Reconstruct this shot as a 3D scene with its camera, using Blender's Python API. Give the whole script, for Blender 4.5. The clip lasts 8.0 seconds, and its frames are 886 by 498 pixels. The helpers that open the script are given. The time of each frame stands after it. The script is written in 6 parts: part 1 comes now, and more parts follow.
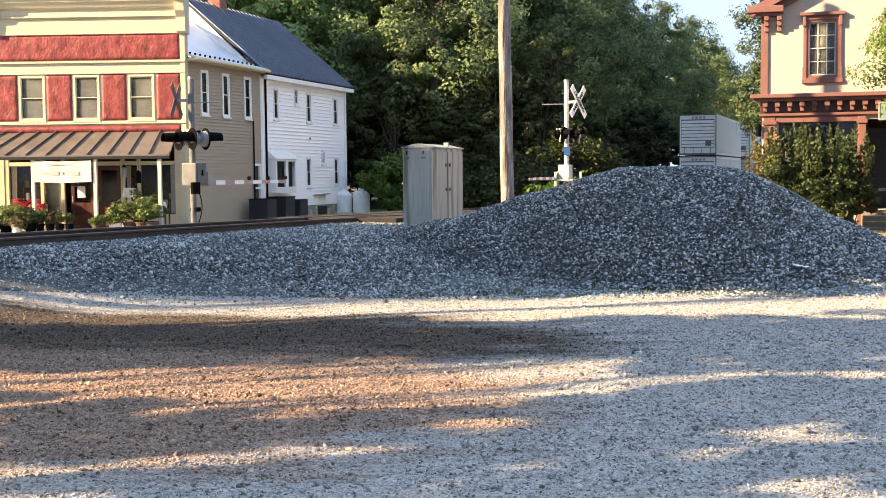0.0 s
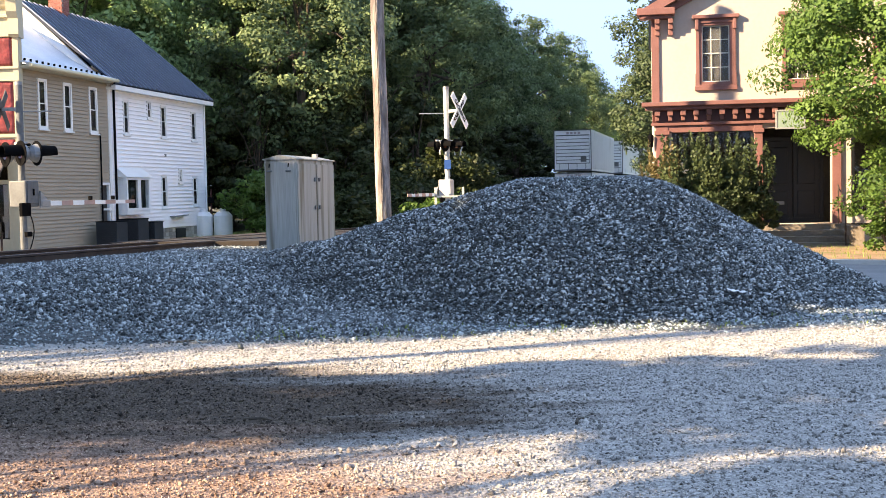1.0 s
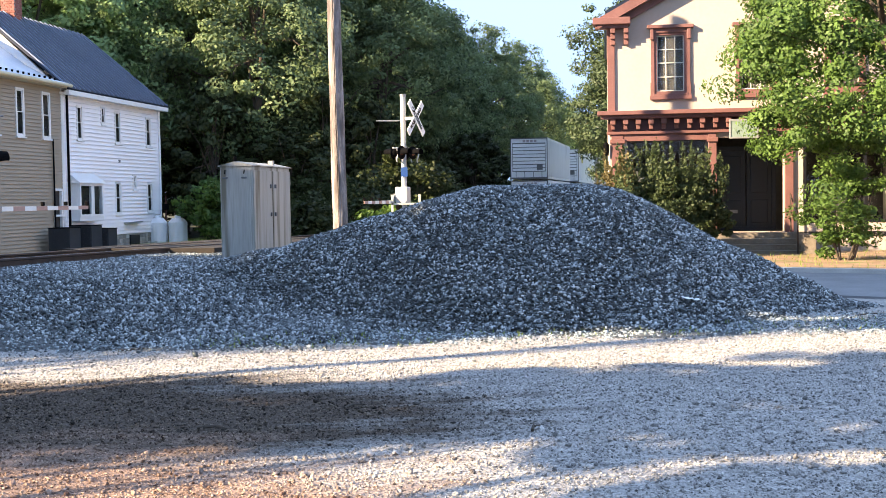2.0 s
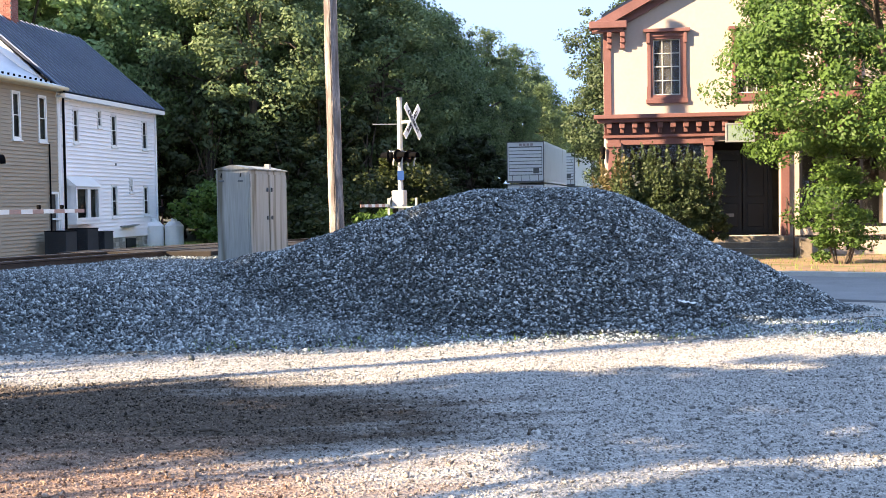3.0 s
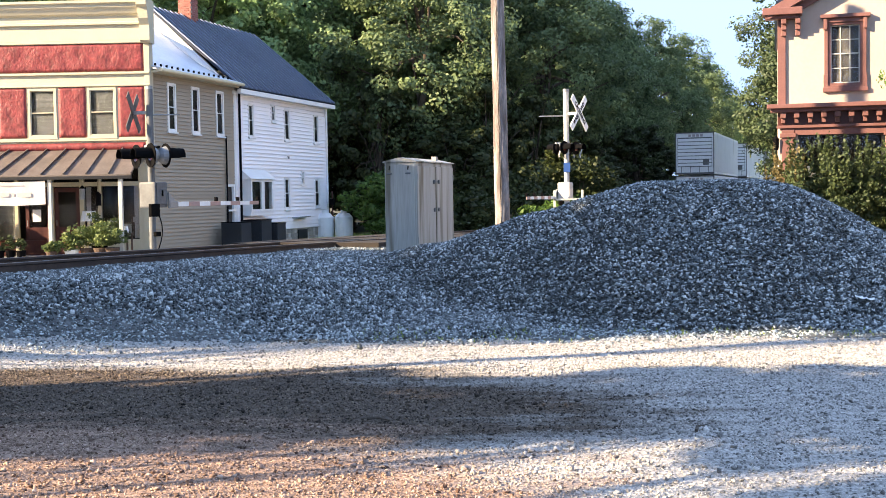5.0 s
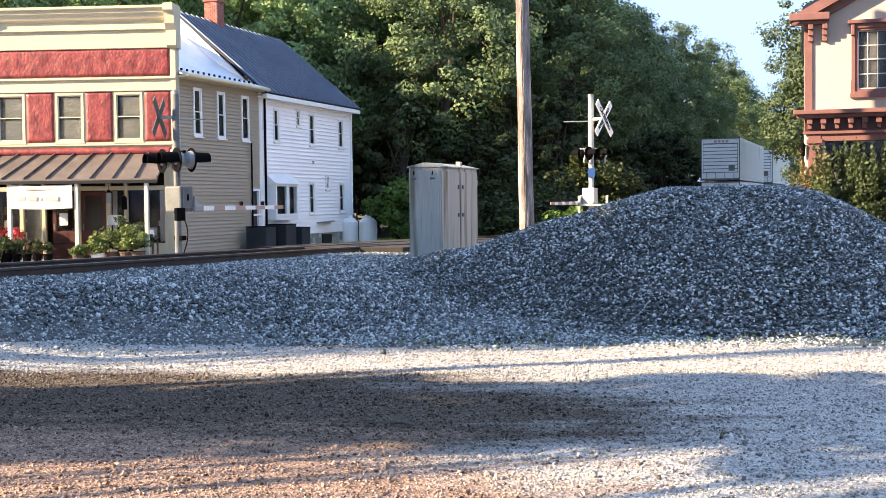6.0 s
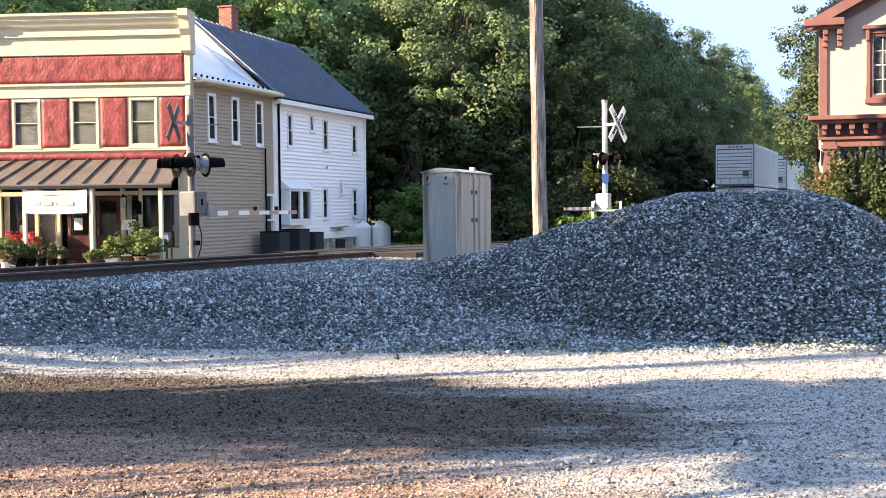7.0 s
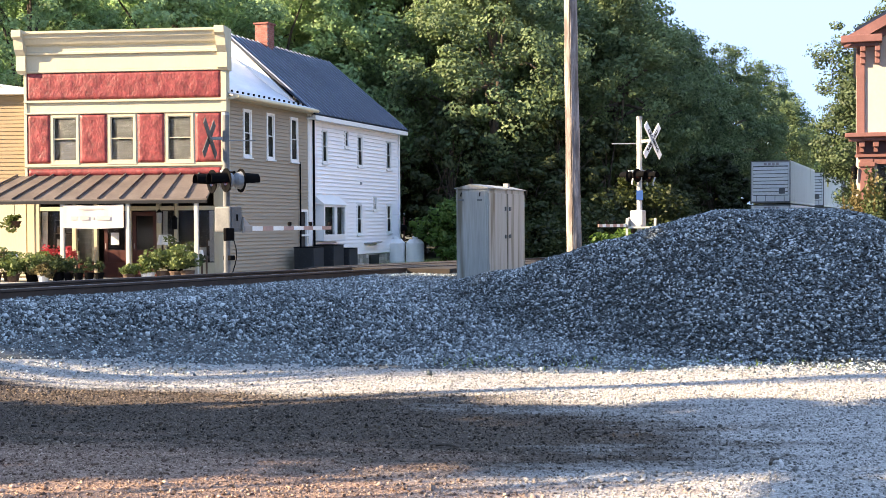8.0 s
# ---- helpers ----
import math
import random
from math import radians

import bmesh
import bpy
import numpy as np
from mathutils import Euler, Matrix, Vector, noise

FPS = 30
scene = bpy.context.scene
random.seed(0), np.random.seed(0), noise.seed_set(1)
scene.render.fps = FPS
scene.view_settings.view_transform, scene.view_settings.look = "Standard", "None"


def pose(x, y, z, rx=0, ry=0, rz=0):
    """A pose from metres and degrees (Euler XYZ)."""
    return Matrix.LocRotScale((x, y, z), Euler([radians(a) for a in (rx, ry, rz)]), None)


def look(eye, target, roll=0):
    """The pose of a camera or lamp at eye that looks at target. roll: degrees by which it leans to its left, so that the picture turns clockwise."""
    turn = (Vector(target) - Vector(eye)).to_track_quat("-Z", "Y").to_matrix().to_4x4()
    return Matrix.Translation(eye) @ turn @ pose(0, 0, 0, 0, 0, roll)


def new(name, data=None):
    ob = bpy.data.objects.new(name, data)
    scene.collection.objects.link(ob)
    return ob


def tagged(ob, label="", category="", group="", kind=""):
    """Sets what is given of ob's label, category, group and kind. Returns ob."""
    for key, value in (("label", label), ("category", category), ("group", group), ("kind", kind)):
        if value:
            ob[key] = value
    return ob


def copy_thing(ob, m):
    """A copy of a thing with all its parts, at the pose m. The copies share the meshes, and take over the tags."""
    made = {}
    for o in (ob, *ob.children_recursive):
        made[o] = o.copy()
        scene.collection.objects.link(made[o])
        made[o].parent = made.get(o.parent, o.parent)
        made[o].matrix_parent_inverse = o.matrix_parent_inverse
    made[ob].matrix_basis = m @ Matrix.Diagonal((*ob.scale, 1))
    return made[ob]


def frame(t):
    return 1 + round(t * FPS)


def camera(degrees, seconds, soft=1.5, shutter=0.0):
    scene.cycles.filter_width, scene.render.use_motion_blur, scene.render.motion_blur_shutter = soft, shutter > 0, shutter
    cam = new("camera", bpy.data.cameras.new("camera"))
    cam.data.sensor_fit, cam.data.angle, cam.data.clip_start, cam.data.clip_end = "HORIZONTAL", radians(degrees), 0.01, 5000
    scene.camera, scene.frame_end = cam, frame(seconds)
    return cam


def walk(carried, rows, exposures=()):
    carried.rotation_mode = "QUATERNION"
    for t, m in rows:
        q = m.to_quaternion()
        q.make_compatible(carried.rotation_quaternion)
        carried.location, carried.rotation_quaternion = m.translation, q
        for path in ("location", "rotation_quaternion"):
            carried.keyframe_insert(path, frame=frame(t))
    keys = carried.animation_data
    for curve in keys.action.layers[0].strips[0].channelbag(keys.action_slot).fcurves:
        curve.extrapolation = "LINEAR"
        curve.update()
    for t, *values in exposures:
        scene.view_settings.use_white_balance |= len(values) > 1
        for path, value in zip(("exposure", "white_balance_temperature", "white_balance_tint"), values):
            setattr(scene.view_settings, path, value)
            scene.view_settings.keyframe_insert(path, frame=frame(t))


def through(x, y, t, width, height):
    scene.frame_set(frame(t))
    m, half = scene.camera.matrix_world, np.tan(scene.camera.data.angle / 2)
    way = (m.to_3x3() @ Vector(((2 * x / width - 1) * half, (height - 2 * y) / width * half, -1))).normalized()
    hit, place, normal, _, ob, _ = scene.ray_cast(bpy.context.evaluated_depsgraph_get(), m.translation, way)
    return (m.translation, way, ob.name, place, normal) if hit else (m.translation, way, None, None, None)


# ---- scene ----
cam = camera(41.0, 8.0, soft=0.5)
PATH = [
    (0, (0.123, -3.366, 1.850), (-0.604, 16.584, 0.595), -0.53),
    (0.5, (-0.026, -0.791, 1.775), (0.633, 19.166, 0.625), -0.93),
    (1, (0.000, 0.000, 1.750), (1.469, 19.923, 0.801), -1.12),
    (1.5, (0.000, 0.000, 1.750), (2.059, 19.874, 0.871), -0.99),
    (3, (0.000, 0.000, 1.750), (2.263, 19.856, 0.971), -0.86),
    (3.5, (0.000, 0.000, 1.750), (1.665, 19.913, 0.922), -1.04),
    (4, (0.000, 0.000, 1.750), (0.801, 19.965, 0.869), -1.13),
    (4.5, (0.000, 0.000, 1.750), (0.000, 19.980, 0.860), -1.00),
    (6, (0.000, 0.000, 1.750), (-0.927, 19.963, 0.971), -0.66),
    (6.5, (0.000, 0.000, 1.750), (-1.017, 19.961, 1.018), -0.60),
    (7, (0.000, 0.000, 1.750), (-1.151, 19.955, 1.063), -0.57),
    (7.5, (0.000, 0.000, 1.750), (-1.408, 19.942, 1.180), -0.52),
    (8, (0.000, 0.000, 1.750), (-1.714, 19.922, 1.340), -0.34),
]
walk(cam, [(t, look(eye, target, roll)) for t, eye, target, roll in PATH], exposures=((0.0, 2.54, 12200, 9), (0.5, 2.54, 10700, 9), (1.0, 2.57, 10200, 9), (1.5, 2.60, 9500, 9), (8.0, 2.60, 9500, 9)))

# ---- sky and sun ----
SUN_TOWARDS = Vector((-0.91, -0.31, 0.43)).normalized()
world = bpy.data.worlds.new("sky")
scene.world = world
world.use_nodes = True
wn = world.node_tree
sky = wn.nodes.new("ShaderNodeTexSky")
sky.sky_type = "NISHITA"
sky.sun_disc = False
sky.altitude = 8000
sky.dust_density = 0.3
sky.ozone_density = 1.6
sky.sun_elevation = math.asin(SUN_TOWARDS.z)
sky.sun_rotation = math.atan2(SUN_TOWARDS.x, SUN_TOWARDS.y)
# the low haze is thin: the sky keeps its blue down to the horizon
sky_at = wn.nodes.new("ShaderNodeTexCoord")
sky_up = wn.nodes.new("ShaderNodeVectorMath")
sky_up.operation = "ADD"
sky_up.inputs[1].default_value = (0, 0, 1.1)
wn.links.new(sky_at.outputs["Generated"], sky_up.inputs[0])
wn.links.new(sky_up.outputs[0], sky.inputs["Vector"])
wn.links.new(sky.outputs["Color"], wn.nodes["Background"].inputs["Color"])
wn.nodes["Background"].inputs["Strength"].default_value = 0.48
sun_data = bpy.data.lights.new("sun", "SUN")
sun_data.energy = 3.5
sun_data.angle = radians(0.6)
sun_data.color = (1.0, 0.89, 0.79)
sun = new("sun", sun_data)
sun.matrix_world = look((0, 0, 30), Vector((0, 0, 30)) - SUN_TOWARDS)


# ---- small tools ----
rng = np.random.default_rng(7)


def nodes_of(name, rough=0.8, metal=0.0, spec=0.4):
    m = bpy.data.materials.new(name)
    m.use_nodes = True
    nt = m.node_tree
    b = nt.nodes["Principled BSDF"]
    b.inputs["Roughness"].default_value = rough
    b.inputs["Metallic"].default_value = metal
    b.inputs["Specular IOR Level"].default_value = spec
    return m, nt, b


def mixed(name, dark, light, scale=4.0, fine=40.0, rough=0.8, metal=0.0, bump=0.0, per_object=0.0, per_island=0.0, stretch=(1, 1, 1), spec=0.4, accent=None, accent_scale=0.6, accent_from=0.55):
    """Two tones by noise at two scales, an optional stain colour, and fine relief."""
    m, nt, b = nodes_of(name, rough, metal, spec)
    N, L = nt.nodes, nt.links
    tc = N.new("ShaderNodeTexCoord")
    mp = N.new("ShaderNodeMapping")
    mp.inputs["Scale"].default_value = stretch
    L.new(tc.outputs["Object"], mp.inputs["Vector"])
    a, f = N.new("ShaderNodeTexNoise"), N.new("ShaderNodeTexNoise")
    a.inputs["Scale"].default_value, f.inputs["Scale"].default_value = scale, fine
    a.inputs["Detail"].default_value, f.inputs["Detail"].default_value = 4, 3
    for n in (a, f):
        L.new(mp.outputs["Vector"], n.inputs["Vector"])
    add = N.new("ShaderNodeMath")
    add.operation = "MULTIPLY_ADD"
    L.new(a.outputs["Fac"], add.inputs[0])
    add.inputs[1].default_value = 0.6
    half = N.new("ShaderNodeMath")
    half.operation = "MULTIPLY"
    L.new(f.outputs["Fac"], half.inputs[0])
    half.inputs[1].default_value = 0.4
    L.new(half.outputs[0], add.inputs[2])
    fac = add.outputs[0]
    if per_object or per_island:
        src = N.new("ShaderNodeObjectInfo").outputs["Random"] if per_object else N.new("ShaderNodeNewGeometry").outputs["Random Per Island"]
        s = N.new("ShaderNodeMath")
        s.operation = "MULTIPLY_ADD"
        L.new(src, s.inputs[0])
        s.inputs[1].default_value = per_object or per_island
        L.new(fac, s.inputs[2])
        o = N.new("ShaderNodeMath")
        o.operation = "SUBTRACT"
        L.new(s.outputs[0], o.inputs[0])
        o.inputs[1].default_value = (per_object or per_island) / 2
        fac = o.outputs[0]
    r = N.new("ShaderNodeValToRGB")
    r.color_ramp.elements[0].position, r.color_ramp.elements[1].position = 0.3, 0.7
    r.color_ramp.elements[0].color, r.color_ramp.elements[1].color = (*dark, 1), (*light, 1)
    L.new(fac, r.inputs["Fac"])
    out = r.outputs["Color"]
    if accent:
        g = N.new("ShaderNodeTexNoise")
        g.inputs["Scale"].default_value, g.inputs["Detail"].default_value = accent_scale, 6
        L.new(mp.outputs["Vector"], g.inputs["Vector"])
        gr = N.new("ShaderNodeValToRGB")
        gr.color_ramp.elements[0].position, gr.color_ramp.elements[1].position = accent_from, accent_from + 0.15
        L.new(g.outputs["Fac"], gr.inputs["Fac"])
        mx = N.new("ShaderNodeMixRGB")
        L.new(gr.outputs["Color"], mx.inputs["Fac"])
        L.new(out, mx.inputs["Color1"])
        mx.inputs["Color2"].default_value = (*accent, 1)
        out = mx.outputs["Color"]
    L.new(out, b.inputs["Base Color"])
    if bump:
        bp = N.new("ShaderNodeBump")
        bp.inputs["Strength"].default_value = bump
        bp.inputs["Distance"].default_value = 0.02
        L.new(f.outputs["Fac"], bp.inputs["Height"])
        L.new(bp.outputs["Normal"], b.inputs["Normal"])
    return m


def put(name, me, mat, parent=None, label="", m=None):
    ob = new(name, me)
    if mat is not None and not me.materials:
        me.materials.append(mat)
    if parent is not None:
        ob.parent = parent
    if m is not None:
        ob.matrix_basis = m
    if label:
        ob["label"] = label
    return ob


def part(name, bm, mat, parent=None, label="", m=None, smooth=False):
    me = bpy.data.meshes.new(name)
    bmesh.ops.recalc_face_normals(bm, faces=bm.faces)
    bm.to_mesh(me)
    bm.free()
    if smooth:
        me.polygons.foreach_set("use_smooth", [True] * len(me.polygons))
    return put(name, me, mat, parent, label, m)


def box(bm, x0, x1, y0, y1, z0, z1, bevel=0.0, m=None):
    g = bmesh.ops.create_cube(bm, size=1.0)["verts"]
    t = Matrix.Translation(((x0 + x1) / 2, (y0 + y1) / 2, (z0 + z1) / 2)) @ Matrix.Diagonal((x1 - x0, y1 - y0, z1 - z0, 1))
    bmesh.ops.transform(bm, matrix=(m or Matrix()) @ t, verts=g)
    if bevel:
        edges = list({e for v in g for e in v.link_edges})
        bmesh.ops.bevel(bm, geom=edges, offset=bevel, segments=2, affect="EDGES", profile=0.6)
    return bm


def cube(*a, bevel=0.0, m=None):
    return box(bmesh.new(), *a, bevel=bevel, m=m)


def rod(bm, a, b, r0, r1=None, n=10):
    """A round bar from a to b."""
    a, b = Vector(a), Vector(b)
    g = bmesh.ops.create_cone(bm, cap_ends=True, segments=n, radius1=r0, radius2=r0 if r1 is None else r1, depth=(b - a).length)["verts"]
    bmesh.ops.transform(bm, matrix=Matrix.Translation((a + b) / 2) @ (b - a).to_track_quat("Z", "Y").to_matrix().to_4x4(), verts=g)
    return bm


def prism(bm, outline, y0, y1):
    """A solid with the outline [(x, z), ...] between y0 and y1."""
    f = [bm.verts.new((x, y0, z)) for x, z in outline]
    k = [bm.verts.new((x, y1, z)) for x, z in outline]
    bm.faces.new(f)
    bm.faces.new(k[::-1])
    for i in range(len(f)):
        j = (i + 1) % len(f)
        bm.faces.new((f[i], k[i], k[j], f[j]))
    return bm


def thing(name, m, label, category, group="", kind=""):
    e = new(name)
    e.empty_display_size = 0.2
    e.matrix_basis = m
    return tagged(e, label, category, group, kind)


def mesh_from(name, verts, faces):
    """A mesh from arrays: verts (n, 3), faces (m, 3 or 4)."""
    me = bpy.data.meshes.new(name)
    k = faces.shape[1]
    me.vertices.add(len(verts))
    me.vertices.foreach_set("co", verts.astype(np.float32).ravel())
    me.loops.add(faces.size)
    me.loops.foreach_set("vertex_index", faces.astype(np.int32).ravel())
    me.polygons.add(len(faces))
    me.polygons.foreach_set("loop_start", np.arange(0, faces.size, k, dtype=np.int32))
    me.update(calc_edges=True)
    return me


# ---- the lie of the land ----
AHEAD = Vector((math.sin(radians(18.6)), math.cos(radians(18.6)), 0))  # along the track, away
SIDE = Vector((AHEAD.y, -AHEAD.x, 0))  # to the near side of the track
TRACK = Vector((-1.3, 37.5, 0))


def rail_top(s):
    """Height of the rail's head s metres along the track."""
    return 0.60 - 0.012 * np.clip(s, -60, 40)


def along(x, y):
    dx, dy = x - TRACK.x, y - TRACK.y
    return dx * AHEAD.x + dy * AHEAD.y, dx * SIDE.x + dy * SIDE.y


def smooth(a, b, x):
    t = np.clip((x - a) / (b - a), 0, 1)
    return t * t * (3 - 2 * t)


def land(x, y):
    """Height of the ground: flat, with the track's bank and the ballast spread before it."""
    s, d = along(x, y)
    bank = rail_top(s) - 0.19
    k = smooth(-26, -15, s)
    near = bank * (1 - smooth(1.3 + 1.9 * k, 4.6 + 4.4 * k, d))
    far = bank * (1 - smooth(1.6, 5.0, -d))
    z = np.where(d > 0, near, far) * (1 - smooth(60, 90, np.abs(s)))
    return z + 0.02 * np.sin(x * 1.3 + y * 0.7) * np.cos(y * 0.9 - x * 0.4) 


RIDGE_AT = (-8.5, -6, -4.2, -3.3, -2.5, -1.62, -0.74, 0.14, 0.7, 1.5, 2.3, 2.8, 3.66, 4.54, 5.42, 6.3)
RIDGE_UP = (-0.3, 0.30, 0.66, 0.86, 1.04, 1.30, 1.60, 1.86, 1.94, 1.96, 1.92, 1.79, 1.38, 0.93, 0.47, -0.05)


def heap(x, y):
    """Height of the gravel heap: a rounded ridge that runs out towards the track."""
    u = (x - 2.1) * 0.9936 - (y - 18.4) * 0.113
    crest = 18.4 - 0.113 * u + 0.55 * np.clip(-u, 0, None)
    up = sum(np.interp(u + e, RIDGE_AT, RIDGE_UP) for e in (-0.3, -0.15, 0, 0.15, 0.3)) / 5
    v = np.abs(y - crest)
    h = up - 0.67 * (np.sqrt(v * v + 0.3) - 0.55)
    return h + 0.05 * np.sin(x * 2.1 + 1) * np.sin(y * 1.7) + 0.025 * np.sin(x * 5.3) * np.sin(y * 4.1 + x)


def top(x, y):
    """The ground with the heap on it, blended at the foot."""
    a, b = land(x, y), heap(x, y)
    k = 0.10
    m = np.maximum(a, b)
    return m + k * np.log1p(np.exp(-np.abs(a - b) / k)) * np.exp(-np.abs(a - b) / k)


# ---- materials ----
def lot_material(name, island=0.0):
    """Pale crushed stone with brown and reddish earth worn through it in places; the brown also holds some shade."""
    m, nt, b = nodes_of(name, 0.95, 0.0, 0.2)
    N, L = nt.nodes, nt.links
    tc = N.new("ShaderNodeTexCoord")

    def noise_at(scale, detail=4):
        n = N.new("ShaderNodeTexNoise")
        n.inputs["Scale"].default_value, n.inputs["Detail"].default_value = scale, detail
        L.new(tc.outputs["Object"], n.inputs["Vector"])
        return n.outputs["Fac"]

    def ramp(fac, p0, p1, c0=(0, 0, 0), c1=(1, 1, 1)):
        r = N.new("ShaderNodeValToRGB")
        r.color_ramp.elements[0].position, r.color_ramp.elements[1].position = p0, p1
        r.color_ramp.elements[0].color, r.color_ramp.elements[1].color = (*c0, 1), (*c1, 1)
        L.new(fac, r.inputs["Fac"])
        return r.outputs["Color"]

    def math_of(op, a, c):
        n = N.new("ShaderNodeMath")
        n.operation = op
        for k, v in ((0, a), (1, c)):
            if isinstance(v, float):
                n.inputs[k].default_value = v
            else:
                L.new(v, n.inputs[k])
        return n.outputs[0]

    def patch(x, y, rx, ry):
        mp = N.new("ShaderNodeMapping")
        mp.inputs["Location"].default_value = (-x / rx, -y / ry, 0)
        mp.inputs["Scale"].default_value = (1 / rx, 1 / ry, 0)
        L.new(tc.outputs["Object"], mp.inputs["Vector"])
        g = N.new("ShaderNodeTexGradient")
        g.gradient_type = "SPHERICAL"
        L.new(mp.outputs["Vector"], g.inputs["Vector"])
        return g.outputs["Fac"]

    fine = noise_at(45, 3)
    mq = N.new("ShaderNodeMapping")
    mq.inputs["Scale"].default_value = (0.45, 1.6, 1)
    L.new(tc.outputs["Object"], mq.inputs["Vector"])

    def streaked(scale, detail, rough):
        n = N.new("ShaderNodeTexNoise")
        n.inputs["Scale"].default_value, n.inputs["Detail"].default_value, n.inputs["Roughness"].default_value = scale, detail, rough
        L.new(mq.outputs["Vector"], n.inputs["Vector"])
        return n.outputs["Fac"]

    worn = streaked(1.1, 9, 0.68)
    # crushed grains over tone streaks stretched along x
    tone = math_of("ADD", math_of("MULTIPLY", fine, 0.55), math_of("MULTIPLY", streaked(7.0, 8, 0.75), 0.45))
    if island:
        tone = math_of("ADD", math_of("MULTIPLY", tone, 0.5), math_of("MULTIPLY", N.new("ShaderNodeNewGeometry").outputs["Random Per Island"], 0.55))
    if island:
        base = ramp(tone, 0.22, 0.80, (0.11, 0.107, 0.102), (0.63, 0.60, 0.56))
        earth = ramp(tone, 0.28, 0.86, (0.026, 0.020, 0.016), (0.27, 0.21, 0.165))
        red = ramp(tone, 0.25, 0.80, (0.10, 0.055, 0.04), (0.56, 0.40, 0.315))
    else:
        base = ramp(tone, 0.34, 0.66, (0.145, 0.141, 0.135), (0.60, 0.57, 0.53))
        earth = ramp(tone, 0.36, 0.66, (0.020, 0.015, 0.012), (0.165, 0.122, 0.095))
        red = ramp(tone, 0.36, 0.64, (0.085, 0.045, 0.032), (0.46, 0.31, 0.235))

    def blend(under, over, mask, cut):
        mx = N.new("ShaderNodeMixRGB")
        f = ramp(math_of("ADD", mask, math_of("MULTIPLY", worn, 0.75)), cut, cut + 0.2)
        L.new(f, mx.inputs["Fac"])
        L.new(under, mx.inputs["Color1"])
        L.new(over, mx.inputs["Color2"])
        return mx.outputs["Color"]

    # brown soil, its colour also darkened for the shade band that crosses here
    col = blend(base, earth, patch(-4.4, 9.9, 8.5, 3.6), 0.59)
    col = blend(col, red, patch(-4.6, 6.4, 7.4, 4.2), 0.58)
    L.new(col, b.inputs["Base Color"])
    bp = N.new("ShaderNodeBump")
    bp.inputs["Strength"].default_value, bp.inputs["Distance"].default_value = 1.0, 0.03
    L.new(fine, bp.inputs["Height"])
    L.new(bp.outputs["Normal"], b.inputs["Normal"])
    return m


def crushed(name, lift=1.0):
    """Broken blue-grey stone: mostly dark chips, some pale fresh faces, dust in the grain."""
    m, nt, b = nodes_of(name, 0.5, 0.0, 0.5)
    N, L = nt.nodes, nt.links
    r = N.new("ShaderNodeValToRGB")
    e = r.color_ramp.elements
    e[0].position, e[0].color = 0.0, (0.007 * lift, 0.010 * lift, 0.012 * lift, 1)
    e[1].position, e[1].color = 1.0, (0.56, 0.60, 0.60, 1)
    for at, c in ((0.42, (0.044, 0.058, 0.062)), (0.74, (0.165, 0.195, 0.20))):
        k = e.new(at)
        k.color = (*(v * lift for v in c), 1)
    tc = N.new("ShaderNodeTexCoord")
    n = N.new("ShaderNodeTexNoise")
    n.inputs["Scale"].default_value, n.inputs["Detail"].default_value = 38, 3
    L.new(tc.outputs["Object"], n.inputs["Vector"])
    w = N.new("ShaderNodeTexNoise")
    w.inputs["Scale"].default_value, w.inputs["Detail"].default_value = 0.9, 4
    L.new(tc.outputs["Object"], w.inputs["Vector"])
    fac = N.new("ShaderNodeNewGeometry").outputs["Random Per Island"]
    for src, k in ((n, 0.5), (w, 0.4)):
        a = N.new("ShaderNodeMath")
        a.operation = "MULTIPLY_ADD"
        L.new(src.outputs["Fac"], a.inputs[0])
        a.inputs[1].default_value = k
        o = N.new("ShaderNodeMath")
        o.operation = "SUBTRACT"
        L.new(fac, o.inputs[0])
        o.inputs[1].default_value = k / 2
        L.new(o.outputs[0], a.inputs[2])
        fac = a.outputs[0]
    L.new(fac, r.inputs["Fac"])
    L.new(r.outputs["Color"], b.inputs["Base Color"])
    return m


